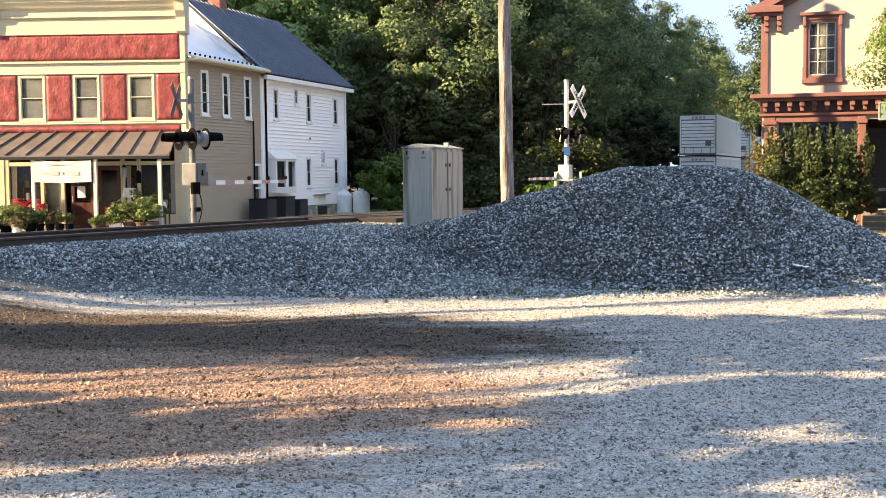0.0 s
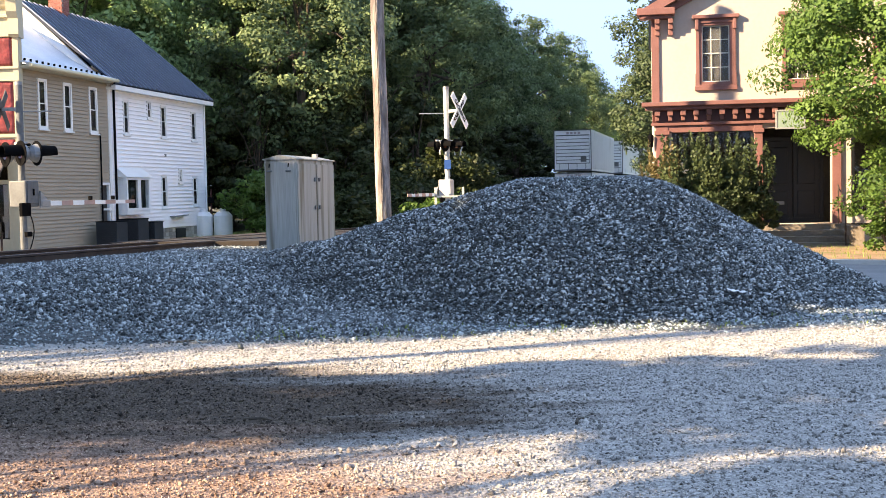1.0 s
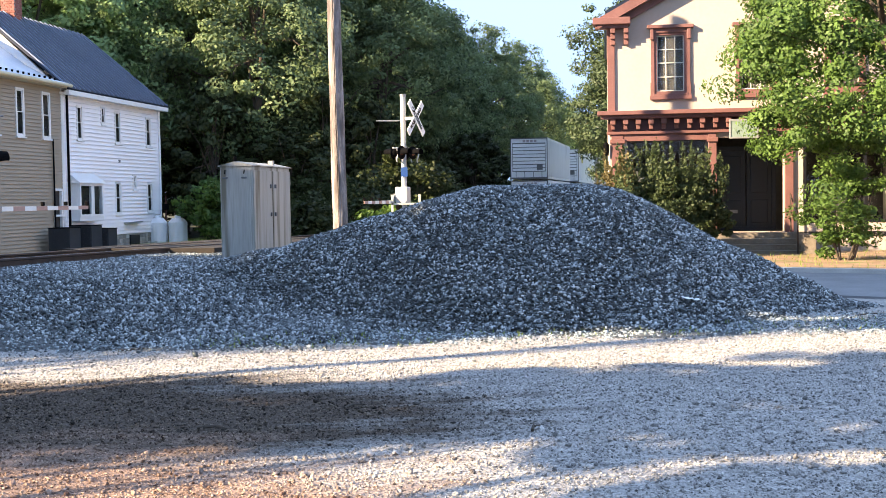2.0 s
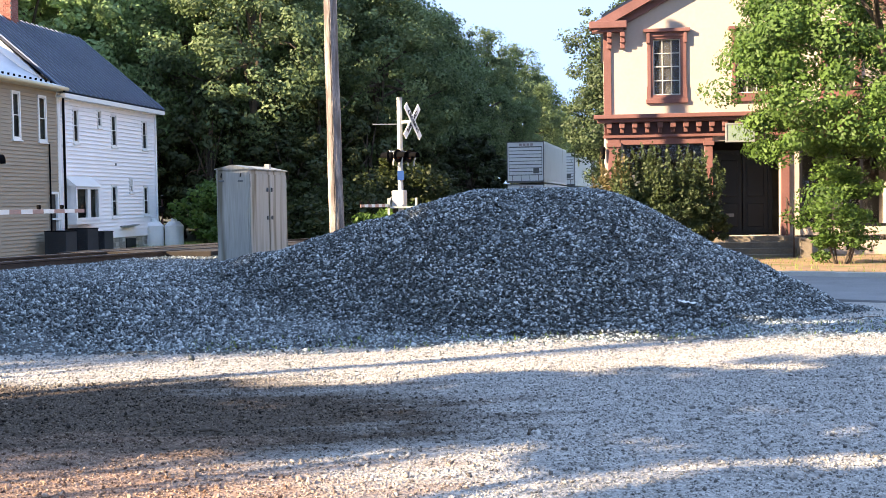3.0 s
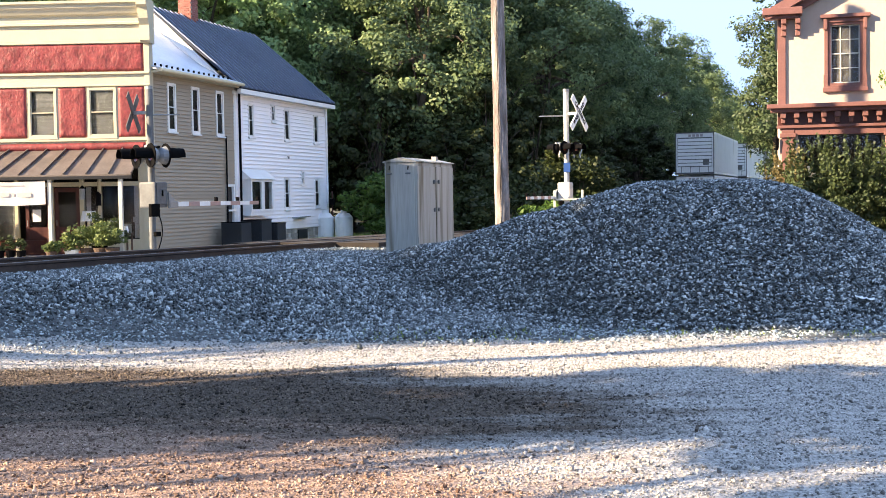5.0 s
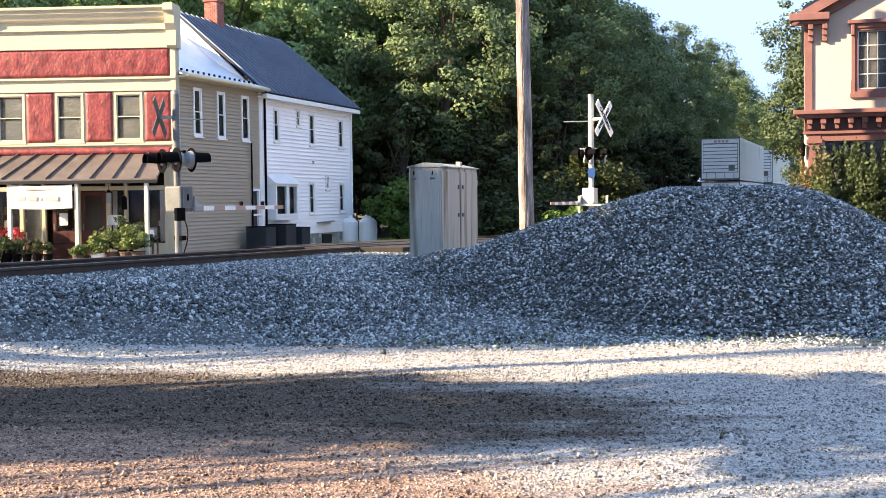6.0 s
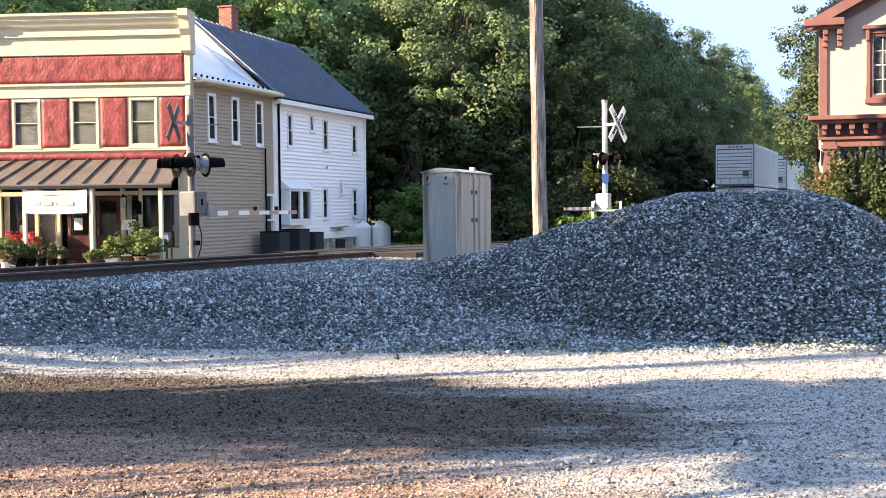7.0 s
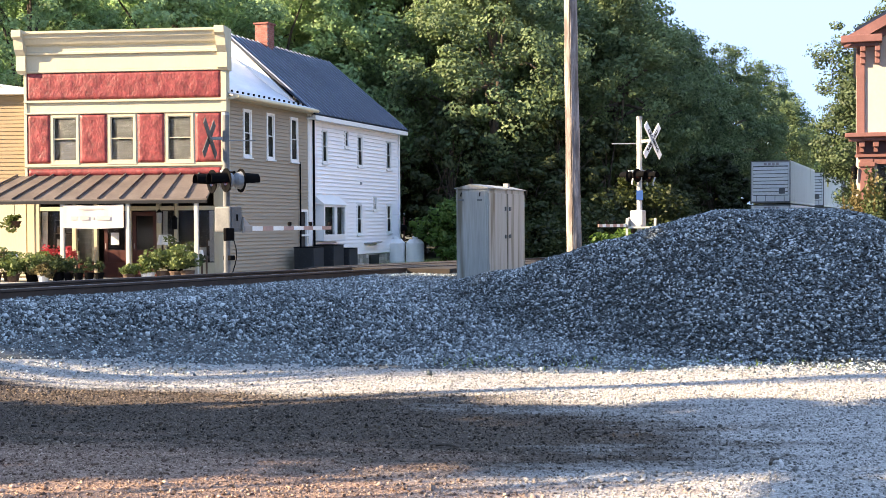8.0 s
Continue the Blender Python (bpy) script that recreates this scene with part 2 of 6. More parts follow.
def leaf_material(name, dark, light, through=0.28, clump=0.9):
    m, nt, b = nodes_of(name, 0.55, 0.0, 0.3)
    N, L = nt.nodes, nt.links
    r = N.new("ShaderNodeValToRGB")
    r.color_ramp.elements[0].color, r.color_ramp.elements[1].color = (*dark, 1), (*light, 1)
    tc, n = N.new("ShaderNodeTexCoord"), N.new("ShaderNodeTexNoise")
    n.inputs["Scale"].default_value, n.inputs["Detail"].default_value = clump, 3
    L.new(tc.outputs["Object"], n.inputs["Vector"])
    wide = N.new("ShaderNodeMapRange")
    for k, v in (("From Min", 0.32), ("From Max", 0.68), ("To Min", 0.0), ("To Max", 0.62)):
        wide.inputs[k].default_value = v
    L.new(n.outputs["Fac"], wide.inputs["Value"])
    a = N.new("ShaderNodeMath")
    a.operation = "MULTIPLY_ADD"
    L.new(N.new("ShaderNodeNewGeometry").outputs["Random Per Island"], a.inputs[0])
    a.inputs[1].default_value = 0.38
    L.new(wide.outputs["Result"], a.inputs[2])
    L.new(a.outputs[0], r.inputs["Fac"])
    L.new(r.outputs["Color"], b.inputs["Base Color"])
    t = N.new("ShaderNodeBsdfTranslucent")
    L.new(r.outputs["Color"], t.inputs["Color"])
    mx = N.new("ShaderNodeMixShader")
    mx.inputs["Fac"].default_value = through
    L.new(b.outputs[0], mx.inputs[1])
    L.new(t.outputs[0], mx.inputs[2])
    L.new(mx.outputs[0], N["Material Output"].inputs["Surface"])
    return m


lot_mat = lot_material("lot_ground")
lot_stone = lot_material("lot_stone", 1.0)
bed_mat = mixed("ballast_fines", (0.018, 0.021, 0.022), (0.14, 0.15, 0.15), 4, 50, 0.95, bump=0.8)
ballast = crushed("ballast_stone", 1.12)
dusty = crushed("dusty_crushed_stone", 2.5)
asphalt = mixed("asphalt", (0.16, 0.165, 0.17), (0.24, 0.245, 0.25), 1.2, 60, 0.9, bump=0.4)
concrete = mixed("concrete", (0.34, 0.33, 0.30), (0.48, 0.46, 0.42), 2, 40, 0.9, bump=0.3)
dirt = mixed("dry_grass_earth", (0.17, 0.105, 0.062), (0.34, 0.23, 0.145), 1.5, 20, 0.95, bump=0.6, accent=(0.13, 0.15, 0.05), accent_scale=0.9)
grassm = leaf_material("grass", (0.10, 0.15, 0.03), (0.24, 0.30, 0.08))
cream = mixed("cream_paint", (0.42, 0.38, 0.275), (0.50, 0.45, 0.33), 1.2, 18, 0.6, stretch=(1, 1, 0.4), bump=0.05)
cream_dull = mixed("cream_soffit_paint", (0.56, 0.49, 0.32), (0.66, 0.58, 0.40), 1.5, 18, 0.65)
red_tin = mixed("red_pressed_tin", (0.07, 0.008, 0.011), (0.32, 0.052, 0.055), 2.6, 9, 0.5, bump=0.9, stretch=(1.3, 1, 1.0))
tan = mixed("tan_siding", (0.30, 0.245, 0.18), (0.35, 0.29, 0.215), 0.8, 12, 0.6, stretch=(1, 1, 3))
white = mixed("white_siding", (0.84, 0.83, 0.83), (0.90, 0.89, 0.88), 0.7, 12, 0.5, stretch=(1, 1, 3))
white_trim = mixed("white_trim", (0.70, 0.70, 0.68), (0.80, 0.80, 0.78), 2, 20, 0.5)
orange_siding = mixed("ochre_siding", (0.22, 0.15, 0.08), (0.27, 0.19, 0.105), 1, 12, 0.6, stretch=(1, 1, 3))
blue_metal = mixed("dark_blue_metal", (0.008, 0.013, 0.026), (0.017, 0.026, 0.046), 0.8, 12, 0.4, 0.3)
seam_metal = mixed("roof_seam_metal", (0.15, 0.19, 0.26), (0.21, 0.26, 0.34), 0.8, 12, 0.4, 0.3)
step_stone = mixed("worn_step_stone", (0.12, 0.10, 0.082), (0.25, 0.21, 0.17), 2, 25, 0.9, bump=0.4)
silver_metal = mixed("pale_painted_tin", (0.46, 0.50, 0.56), (0.64, 0.68, 0.73), 1.2, 14, 0.42, 0.15)
brown_metal = mixed("brown_weathered_tin", (0.075, 0.06, 0.053), (0.16, 0.135, 0.12), 1.5, 15, 0.55, 0.2)
brickm = mixed("chimney_brick", (0.24, 0.085, 0.068), (0.35, 0.145, 0.12), 3, 30, 0.9, per_object=0.5, bump=0.3)
mortar = mixed("mortar", (0.30, 0.26, 0.22), (0.40, 0.36, 0.31), 3, 40, 0.95)
stone_wall = mixed("foundation_stone", (0.22, 0.21, 0.19), (0.46, 0.44, 0.40), 3, 30, 0.95, per_object=0.6, bump=0.5)
steel = mixed("galvanised_steel", (0.27, 0.27, 0.245), (0.44, 0.435, 0.40), 1.3, 14, 0.55, 0.25, stretch=(3, 3, 0.2), accent=(0.15, 0.135, 0.10), accent_scale=1.5, accent_from=0.51)
silver = mixed("aluminium_paint", (0.20, 0.21, 0.215), (0.31, 0.32, 0.325), 3, 25, 0.5, 0.3)
dark_iron = mixed("black_enamel", (0.002, 0.002, 0.0025), (0.005, 0.005, 0.0055), 4, 30, 0.8, spec=0.04)
unit_grey = mixed("slate_grey_casing", (0.012, 0.015, 0.018), (0.028, 0.032, 0.037), 2, 20, 0.55)
rust = mixed("rail_rust", (0.035, 0.022, 0.018), (0.085, 0.055, 0.042), 3, 30, 0.75, 0.2, stretch=(1, 1, 1))
rail_shine = mixed("rail_head", (0.16, 0.15, 0.14), (0.26, 0.25, 0.24), 2, 30, 0.4, 0.7)
# near-black brown, below the tone of the ties
crossing_timber = mixed("dark_crossing_timber", (0.010, 0.008, 0.007), (0.028, 0.021, 0.017), 3, 25, 0.9, bump=0.4)
tie_wood = mixed("creosoted_wood", (0.02, 0.015, 0.012), (0.055, 0.04, 0.032), 3, 25, 0.9, bump=0.4)
pole_wood = mixed("weathered_pole_wood", (0.05, 0.042, 0.04), (0.46, 0.395, 0.375), 2.2, 16, 0.9, bump=1.0, stretch=(4, 4, 0.6), accent=(0.12, 0.098, 0.092), accent_scale=1.6, accent_from=0.47)
bark = mixed("bark", (0.035, 0.028, 0.022), (0.11, 0.085, 0.065), 2, 15, 0.95, bump=0.6, stretch=(3, 3, 0.6))
leaves_wood = leaf_material("woodland_leaves", (0.065, 0.125, 0.05), (0.40, 0.57, 0.27), 0.52, 0.45)
# two darker leaf greens: the wood's shade is put into their colour
leaves_wood_shaded = leaf_material("shaded_woodland_leaves", (0.02, 0.042, 0.018), (0.20, 0.28, 0.125), 0.36, 0.45)
leaves_shaded = leaf_material("shaded_broad_leaves", (0.014, 0.030, 0.014), (0.085, 0.125, 0.055), 0.25, 0.5)
leaves_near = leaf_material("maple_leaves", (0.016, 0.045, 0.011), (0.135, 0.24, 0.055), 0.35)
leaves_shrub = leaf_material("shrub_leaves", (0.012, 0.026, 0.010), (0.085, 0.115, 0.045))
# darkest green: shade under the trees, painted into saplings and shrubs
leaves_undershade = leaf_material("understorey_shade_leaves", (0.010, 0.018, 0.006), (0.06, 0.08, 0.025))
leaves_gold = leaf_material("turning_leaves", (0.06, 0.055, 0.022), (0.20, 0.155, 0.07))
leaves_pot = leaf_material("pot_plant_leaves", (0.03, 0.06, 0.016), (0.21, 0.26, 0.09), 0.28, 3.0)
blossom = leaf_material("red_blossom", (0.35, 0.02, 0.04), (0.6, 0.10, 0.14))
pink_wall = mixed("pale_pink_stucco", (0.37, 0.305, 0.268), (0.425, 0.355, 0.315), 0.8, 10, 0.8, bump=0.08)
brown_red = mixed("red_brown_trim", (0.13, 0.054, 0.049), (0.195, 0.088, 0.08), 2, 18, 0.6)
wine = mixed("dark_red_door_paint", (0.04, 0.009, 0.007), (0.085, 0.019, 0.015), 2, 20, 0.5)
dark_wood = mixed("dark_painted_wood", (0.003, 0.0035, 0.005), (0.009, 0.010, 0.013), 2, 20, 0.45)
box_white = mixed("container_white", (0.78, 0.77, 0.74), (0.86, 0.85, 0.83), 0.8, 8, 0.5, stretch=(1, 1, 0.4), accent=(0.44, 0.39, 0.31), accent_scale=0.7, accent_from=0.62)
box_grey = mixed("container_grey", (0.42, 0.42, 0.40), (0.52, 0.51, 0.49), 0.8, 8, 0.5, stretch=(1, 1, 0.4))
worn_frame_rib_shade = mixed("worn_grey_frame_rib_shade", (0.09, 0.09, 0.088), (0.17, 0.165, 0.16), 1.5, 12, 0.6)
dark_green = mixed("container_dark_green", (0.02, 0.05, 0.035), (0.04, 0.08, 0.05), 0.8, 8, 0.5)
yellow = mixed("yellow_panel", (0.55, 0.40, 0.02), (0.68, 0.52, 0.04), 1, 10, 0.5)
blue_sign = mixed("blue_enamel", (0.02, 0.07, 0.22), (0.03, 0.10, 0.30), 2, 10, 0.4)
red_lens = mixed("red_lens", (0.03, 0.004, 0.004), (0.06, 0.008, 0.008), 2, 10, 0.15)
cloth = mixed("banner_cloth", (0.46, 0.43, 0.40), (0.53, 0.50, 0.47), 1.5, 20, 0.8)
faded = mixed("faded_print", (0.38, 0.32, 0.315), (0.45, 0.385, 0.375), 1.5, 20, 0.8)
clay = mixed("clay_pot", (0.055, 0.036, 0.026), (0.12, 0.072, 0.05), 4, 30, 0.85)
blind = mixed("window_blind", (0.02, 0.022, 0.024), (0.085, 0.09, 0.09), 2, 20, 0.7, stretch=(1, 1, 9))
# near-black tone: the darkness of unlit rooms is put into this colour
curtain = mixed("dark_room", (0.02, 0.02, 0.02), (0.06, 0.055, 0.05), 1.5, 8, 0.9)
tank_white = mixed("tank_white", (0.74, 0.75, 0.76), (0.82, 0.82, 0.82), 1, 10, 0.4)
trim_cream = mixed("pale_cream_trim", (0.43, 0.42, 0.37), (0.52, 0.51, 0.46), 2, 20, 0.5)
paper = mixed("white_paper", (0.70, 0.70, 0.68), (0.8, 0.8, 0.78), 3, 20, 0.8)
glass, gn, gb = nodes_of("window_glass", 0.03, 0.0, 0.5)
gb.inputs["Base Color"].default_value = (0.9, 0.93, 0.95, 1)
gb.inputs["Transmission Weight"].default_value = 1.0
gb.inputs["IOR"].default_value = 1.25
lens_glass, _n, lb = nodes_of("lamp_case_paint", 0.5, 0.1)
lb.inputs["Base Color"].default_value = (0.20, 0.21, 0.22, 1)


# ---- ground ----
def sheet(xs, ys, fn):
    X, Y = np.meshgrid(xs, ys)
    v = np.stack([X, Y, fn(X, Y)], -1).reshape(-1, 3)
    n, m = len(xs), len(ys)
    i = (np.arange(m - 1)[:, None] * n + np.arange(n - 1)).ravel()
    return v, np.stack([i, i + 1, i + n + 1, i + n], -1)


def spread(a, b, fine0, fine1, step):
    left = fine0 - np.geomspace(0.5, fine0 - a, 24)[::-1]
    right = fine1 + np.geomspace(0.5, b - fine1, 24)
    return np.concatenate([left, np.arange(fine0, fine1 + 1e-6, step), right])


v, f = sheet(spread(-1500, 1500, -22, 22, 0.3), spread(-1500, 2500, 2, 60, 0.3), land)
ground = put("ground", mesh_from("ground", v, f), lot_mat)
tagged(ground, "pale gravel lot with worn brown earth patches", "ground", kind="structure")

# the heap and the ballast bank, as sheets just proud of the ground
v, f = sheet(np.arange(-7.0, 9.0, 0.1), np.arange(13.4, 24.0, 0.1), lambda x, y: np.where(heap(x, y) > land(x, y) - 0.08, top(x, y) - 0.035, land(x, y) - 0.05))
heap_ob = put("gravel_heap", mesh_from("gravel_heap", v, f), bed_mat)
tagged(heap_ob, "tall heap of dark grey crushed railway ballast", "gravel heap", kind="stuff")


def lot_shade_edge(x):
    """Where the lot meets the dark crushed stone, set along the shade's edge too: it bends in with the bank beside the
    track.
    """
    return 14.4 - 0.02 * x - 0.72 * np.clip(-x - 3.6, 0, 5)


def bed_height(x, y):
    s, d = along(x, y)
    edge = lot_shade_edge(x) + 0.25 * np.sin(x * 0.9) + 0.15 * np.sin(x * 2.3 + y)
    return np.where((y > edge) & (d < 14) & (d > -4), land(x, y) + 0.02, land(x, y) - 0.06)


v, f = sheet(np.arange(-24, 14, 0.25), np.arange(4.5, 75, 0.25), bed_height)
bed = put("ballast_bed", mesh_from("ballast_bed", v, f), bed_mat)
tagged(bed, "dark grey ballast bed under the railway track", "track bed", kind="structure")

STONE_V = np.array([(1, 0, 0), (-1, 0, 0), (0, 1, 0), (0, -1, 0), (0, 0, 1), (0, 0, -1)], float)
STONE_F = np.array([(0, 2, 4), (2, 1, 4), (1, 3, 4), (3, 0, 4), (2, 0, 5), (1, 2, 5), (3, 1, 5), (0, 3, 5)])


def stones(name, x, y, z, size, mat, label, category, flat=0.75, sink=0.2):
    """Loose broken stones as one mesh: each a skewed, turned chip."""
    n = len(x)
    v = STONE_V[None] * (1 + rng.uniform(-0.35, 0.45, (n, 6, 1))) + rng.uniform(-0.35, 0.35, (n, 6, 3))
    v *= rng.uniform(0.45, 1.4, (n, 1, 3))
    q = rng.normal(size=(n, 4))
    q /= np.linalg.norm(q, axis=1, keepdims=True)
    w, a, b, c = q.T
    R = np.stack([1 - 2 * (b * b + c * c), 2 * (a * b - c * w), 2 * (a * c + b * w), 2 * (a * b + c * w), 1 - 2 * (a * a + c * c), 2 * (b * c - a * w), 2 * (a * c - b * w), 2 * (b * c + a * w), 1 - 2 * (a * a + b * b)], -1).reshape(n, 3, 3)
    v = np.einsum("nij,nkj->nki", R, v)
    v[..., 2] *= flat
    v *= (size / 2)[:, None, None]
    v += np.stack([x, y, z + size * sink], -1)[:, None]
    f = STONE_F[None] + (np.arange(n) * 6)[:, None, None]
    ob = put(name, mesh_from(name, v.reshape(-1, 3), f.reshape(-1, 3)), mat)
    return tagged(ob, label, category, kind="stuff")


def scatter(x0, x1, y0, y1, n):
    return rng.uniform(x0, x1, n), rng.uniform(y0, y1, n)


# stones of the heap
x, y = scatter(-6.8, 8.8, 13.2, 23.8, 272000)
keep = (heap(x, y) > land(x, y) - 0.02 - 0.16 * rng.random(len(x)) ** 2) & (y < 20.2 + 0.62 * np.clip(1.5 - x, 0, 6))
x, y = x[keep], y[keep]
stones("heap_stone", x, y, top(x, y), rng.uniform(0.026, 0.060, len(x)), ballast, "angular dark grey ballast stones on the heap", "gravel", 0.8, 0.12)

# ballast between the lot and the track
x, y = scatter(-13.5, 2.0, 11.0, 33.0, 220000)
s, d = along(x, y)
edge = 15.15 + 0.38 * np.clip(-x - 0.5, 0, 2.6) - 0.6 * np.clip(-x - 3.1, 0, 5) - 0.05 * np.maximum(x, 0) + 0.25 * np.sin(x * 0.9) + 0.55 * rng.normal(size=len(x))
keep = (y > edge) & (d < 9.0) & (d > -0.6) & (x > -0.62 * y + 1.0) & (heap(x, y) < land(x, y)) & (y > 10.5) & (np.abs(np.abs(d) - 0.72) > 0.12)
x, y = x[keep], y[keep]
stones("bed_stone", x, y, land(x, y) + 0.028, rng.uniform(0.03, 0.066, len(x)), ballast, "loose dark ballast stones beside the track", "gravel", 1.0, 0.2)

# fine gravel before the heap and over the lot
x, y = scatter(-10.5, 10.0, 11.8, 20.5, 120000)
s, d = along(x, y)
keep = (heap(x, y) < land(x, y) + 0.03) & (d > 2.0) & (np.abs(x) < 0.45 * y + 1.6) & (y < 16.0 + 0.45 * np.clip(-x - 0.5, 0, 5.5) + 0.4 * rng.normal(size=len(x)))
x, y = x[keep], y[keep]
size = rng.uniform(0.018, 0.044, len(x)) * (0.8 + 0.7 * rng.random(len(x)) ** 6)
# blue-grey gravel past the sunny strip; its darker colour also carries shade
far = y > lot_shade_edge(x) + 0.2 * np.sin(x * 1.7) + 0.35 * rng.normal(size=len(x))
for k, mat, words in ((far, dusty, "dusty blue-grey gravel spread before the heap"), (~far, lot_stone, "loose pale gravel spread over the lot")):
    stones("spread_gravel", x[k], y[k], land(x[k], y[k]) + (0.02 if mat is dusty else 0.0), size[k] * (1.0 if mat is dusty else 0.72), mat, words, "gravel")
x, y = scatter(-8.0, 7.0, 3.0, 12.2, 150000)
keep = np.abs(x) < 0.5 * y + 1.8
x, y = x[keep], y[keep]
size = rng.uniform(0.008, 0.022, len(x)) * (1 + 1.6 * rng.random(len(x)) ** 12)
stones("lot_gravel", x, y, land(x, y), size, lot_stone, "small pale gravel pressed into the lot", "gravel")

# the street past the heap, its kerb and the verge before the corner house
def strip(name, pts, width, z, mat, thick=0.06):
    bm = bmesh.new()
    rows = []
    for i, p in enumerate(pts):
        a, b = Vector(pts[max(i - 1, 0)]), Vector(pts[min(i + 1, len(pts) - 1)])
        d = (b - a).normalized()
        n = Vector((-d.y, d.x))
        l, r = Vector(p) + n * width / 2, Vector(p) - n * width / 2
        zz = z if isinstance(z, float) else z[i]
        rows.append([bm.verts.new((q.x, q.y, h)) for q, h in ((l, zz), (r, zz), (r, zz - thick), (l, zz - thick))])
    for a, b in zip(rows, rows[1:]):
        for k in range(4):
            bm.faces.new((a[k], a[(k + 1) % 4], b[(k + 1) % 4], b[k]))
    bm.faces.new(rows[0])
    bm.faces.new(rows[-1])
    return part(name, bm, mat)


road = strip("road", [(-60, 34.2), (-20, 33.6), (-8.6, 33.2), (-3.6, 31.5), (1.5, 29.3), (6, 25.4), (11, 21.0), (18, 17.5), (60, 5)], 6.0, [0.04, 0.05, 0.06, 0.10, 0.08, 0.05, 0.035, 0.035, 0.035], asphalt)
tagged(road, "grey worn asphalt street over the level crossing", "road", kind="structure")
kerb = strip("kerb", [(3.8, 30.9), (8.0, 26.9), (12.4, 23.6), (19, 20.9), (50, 11)], 0.35, 0.13, concrete, 0.2)
tagged(kerb, "low pale concrete kerb along the street", "kerb", kind="structure")
bm = bmesh.new()
g = [bm.verts.new(p) for p in ((5, 31, 0.07), (8.6, 26.9, 0.09), (12.8, 23.8, 0.09), (20, 21.2, 0.09), (34, 17, 0.09), (40, 36, 0.12), (9, 36, 0.12), (5, 36, 0.1))]
bm.faces.new(g)
bm.normal_update()
e = bmesh.ops.extrude_face_region(bm, geom=bm.faces[:])
bmesh.ops.translate(bm, verts=[q for q in e["geom"] if isinstance(q, bmesh.types.BMVert)], vec=(0, 0, -0.06))
verge = tagged(part("verge", bm, dirt), "dry straw-coloured verge before the house", "verge", kind="structure")
bm = bmesh.new()
g = [bm.verts.new(p) for p in ((-7.5, 47, 0.05), (6, 47, 0.05), (9, 60, 0.05), (-4, 66, 0.05), (-6.5, 56, 0.05))]
bm.faces.new(g)
e = bmesh.ops.extrude_face_region(bm, geom=bm.faces[:])
bmesh.ops.translate(bm, verts=[q for q in e["geom"] if isinstance(q, bmesh.types.BMVert)], vec=(0, 0, -0.04))
lawn_mat = mixed("lawn", (0.12, 0.16, 0.04), (0.26, 0.32, 0.10), 2, 30, 0.9, bump=0.6)
tagged(part("lawn", bm, lawn_mat), "sunlit mown grass behind the white house", "lawn", kind="structure")

# ---- track ----
def rail_along(d, s0, s1):
    """A flat-bottom rail: head, web and foot in one section swept along the track."""
    sec = [(-0.07, 0), (0.07, 0), (0.07, 0.015), (0.012, 0.035), (0.012, 0.125), (0.037, 0.137), (0.037, 0.165), (0.028, 0.172), (-0.028, 0.172), (-0.037, 0.165), (-0.037, 0.137), (-0.012, 0.125), (-0.012, 0.035), (-0.07, 0.015)]
    bm = bmesh.new()
    rows = []
    for s in np.linspace(s0, s1, 12):
        p = TRACK + AHEAD * s + SIDE * d
        rows.append([bm.verts.new((p.x + SIDE.x * a, p.y + SIDE.y * a, rail_top(s) - 0.172 + h)) for a, h in sec])
    for a, b in zip(rows, rows[1:]):
        for k in range(len(sec)):
            bm.faces.new((a[k], a[(k + 1) % len(sec)], b[(k + 1) % len(sec)], b[k]))
    bm.faces.new(rows[0])
    bm.faces.new(rows[-1][::-1])
    return bm


for d in (0.76, -0.76):
    rail = part("rail", rail_along(d, -45, 75), rust)
    tagged(rail, "rust-brown steel rail spiked along the ballast", "rail", group="rails of the track")
    for s in np.arange(-44, 10, 9.0):
        a = TRACK + AHEAD * s + SIDE * d
        m = pose(a.x, a.y, rail_top(s) + 0.002, 0, 0, -18.6) @ pose(0, 0, 0, math.degrees(math.atan((rail_top(s + 9) - rail_top(s)) / 9)))
        part("running_surface", cube(-0.026, 0.026, 0, 8.99, -0.004, 0.003), rail_shine, rail, "worn bright rail head", m=m)
tie = cube(-1.3, 1.3, -0.11, 0.11, -0.17, 0.0, bevel=0.012)
tie_mesh = bpy.data.meshes.new("tie")
tie.to_mesh(tie_mesh)
tie.free()
tie_mesh.materials.append(tie_wood)
for k in range(80):
    s = -33 + k * 0.55
    if -9.2 < s < 3.0:
        continue
    p = TRACK + AHEAD * s
    t = put("railway_tie", tie_mesh, None, m=pose(p.x, p.y, rail_top(s) - 0.176, 0, 0, -18.6 + rng.uniform(-1, 1)))
    tagged(t, "dark creosoted wooden railway tie in ballast", "railway tie", group="ties under the rails")
# crossing panels
lc = thing("level_crossing", Matrix(), "dark timber level-crossing deck between the rails", "level crossing")
for a, b in ((-0.66, 0.66), (0.86, 2.0), (-2.0, -0.86)):
    for s in (-9.0, -6.05, -3.1, -0.15):
        p = TRACK + AHEAD * s
        part("panel", cube(a, b, 0, 2.93, -0.22, -0.005, bevel=0.015), crossing_timber, lc, m=pose(p.x, p.y, rail_top(s) - 0.01, -0.7, 0, -18.6))

# leaf litter under the woodland
bm = bmesh.new()
g = [bm.verts.new(p) for p in ((-160, 56, 0.03), (-12, 57, 0.03), (3, 56, 0.03), (7, 70, 0.03), (11, 92, 0.03), (60, 240, 0.03), (-160, 240, 0.03))]
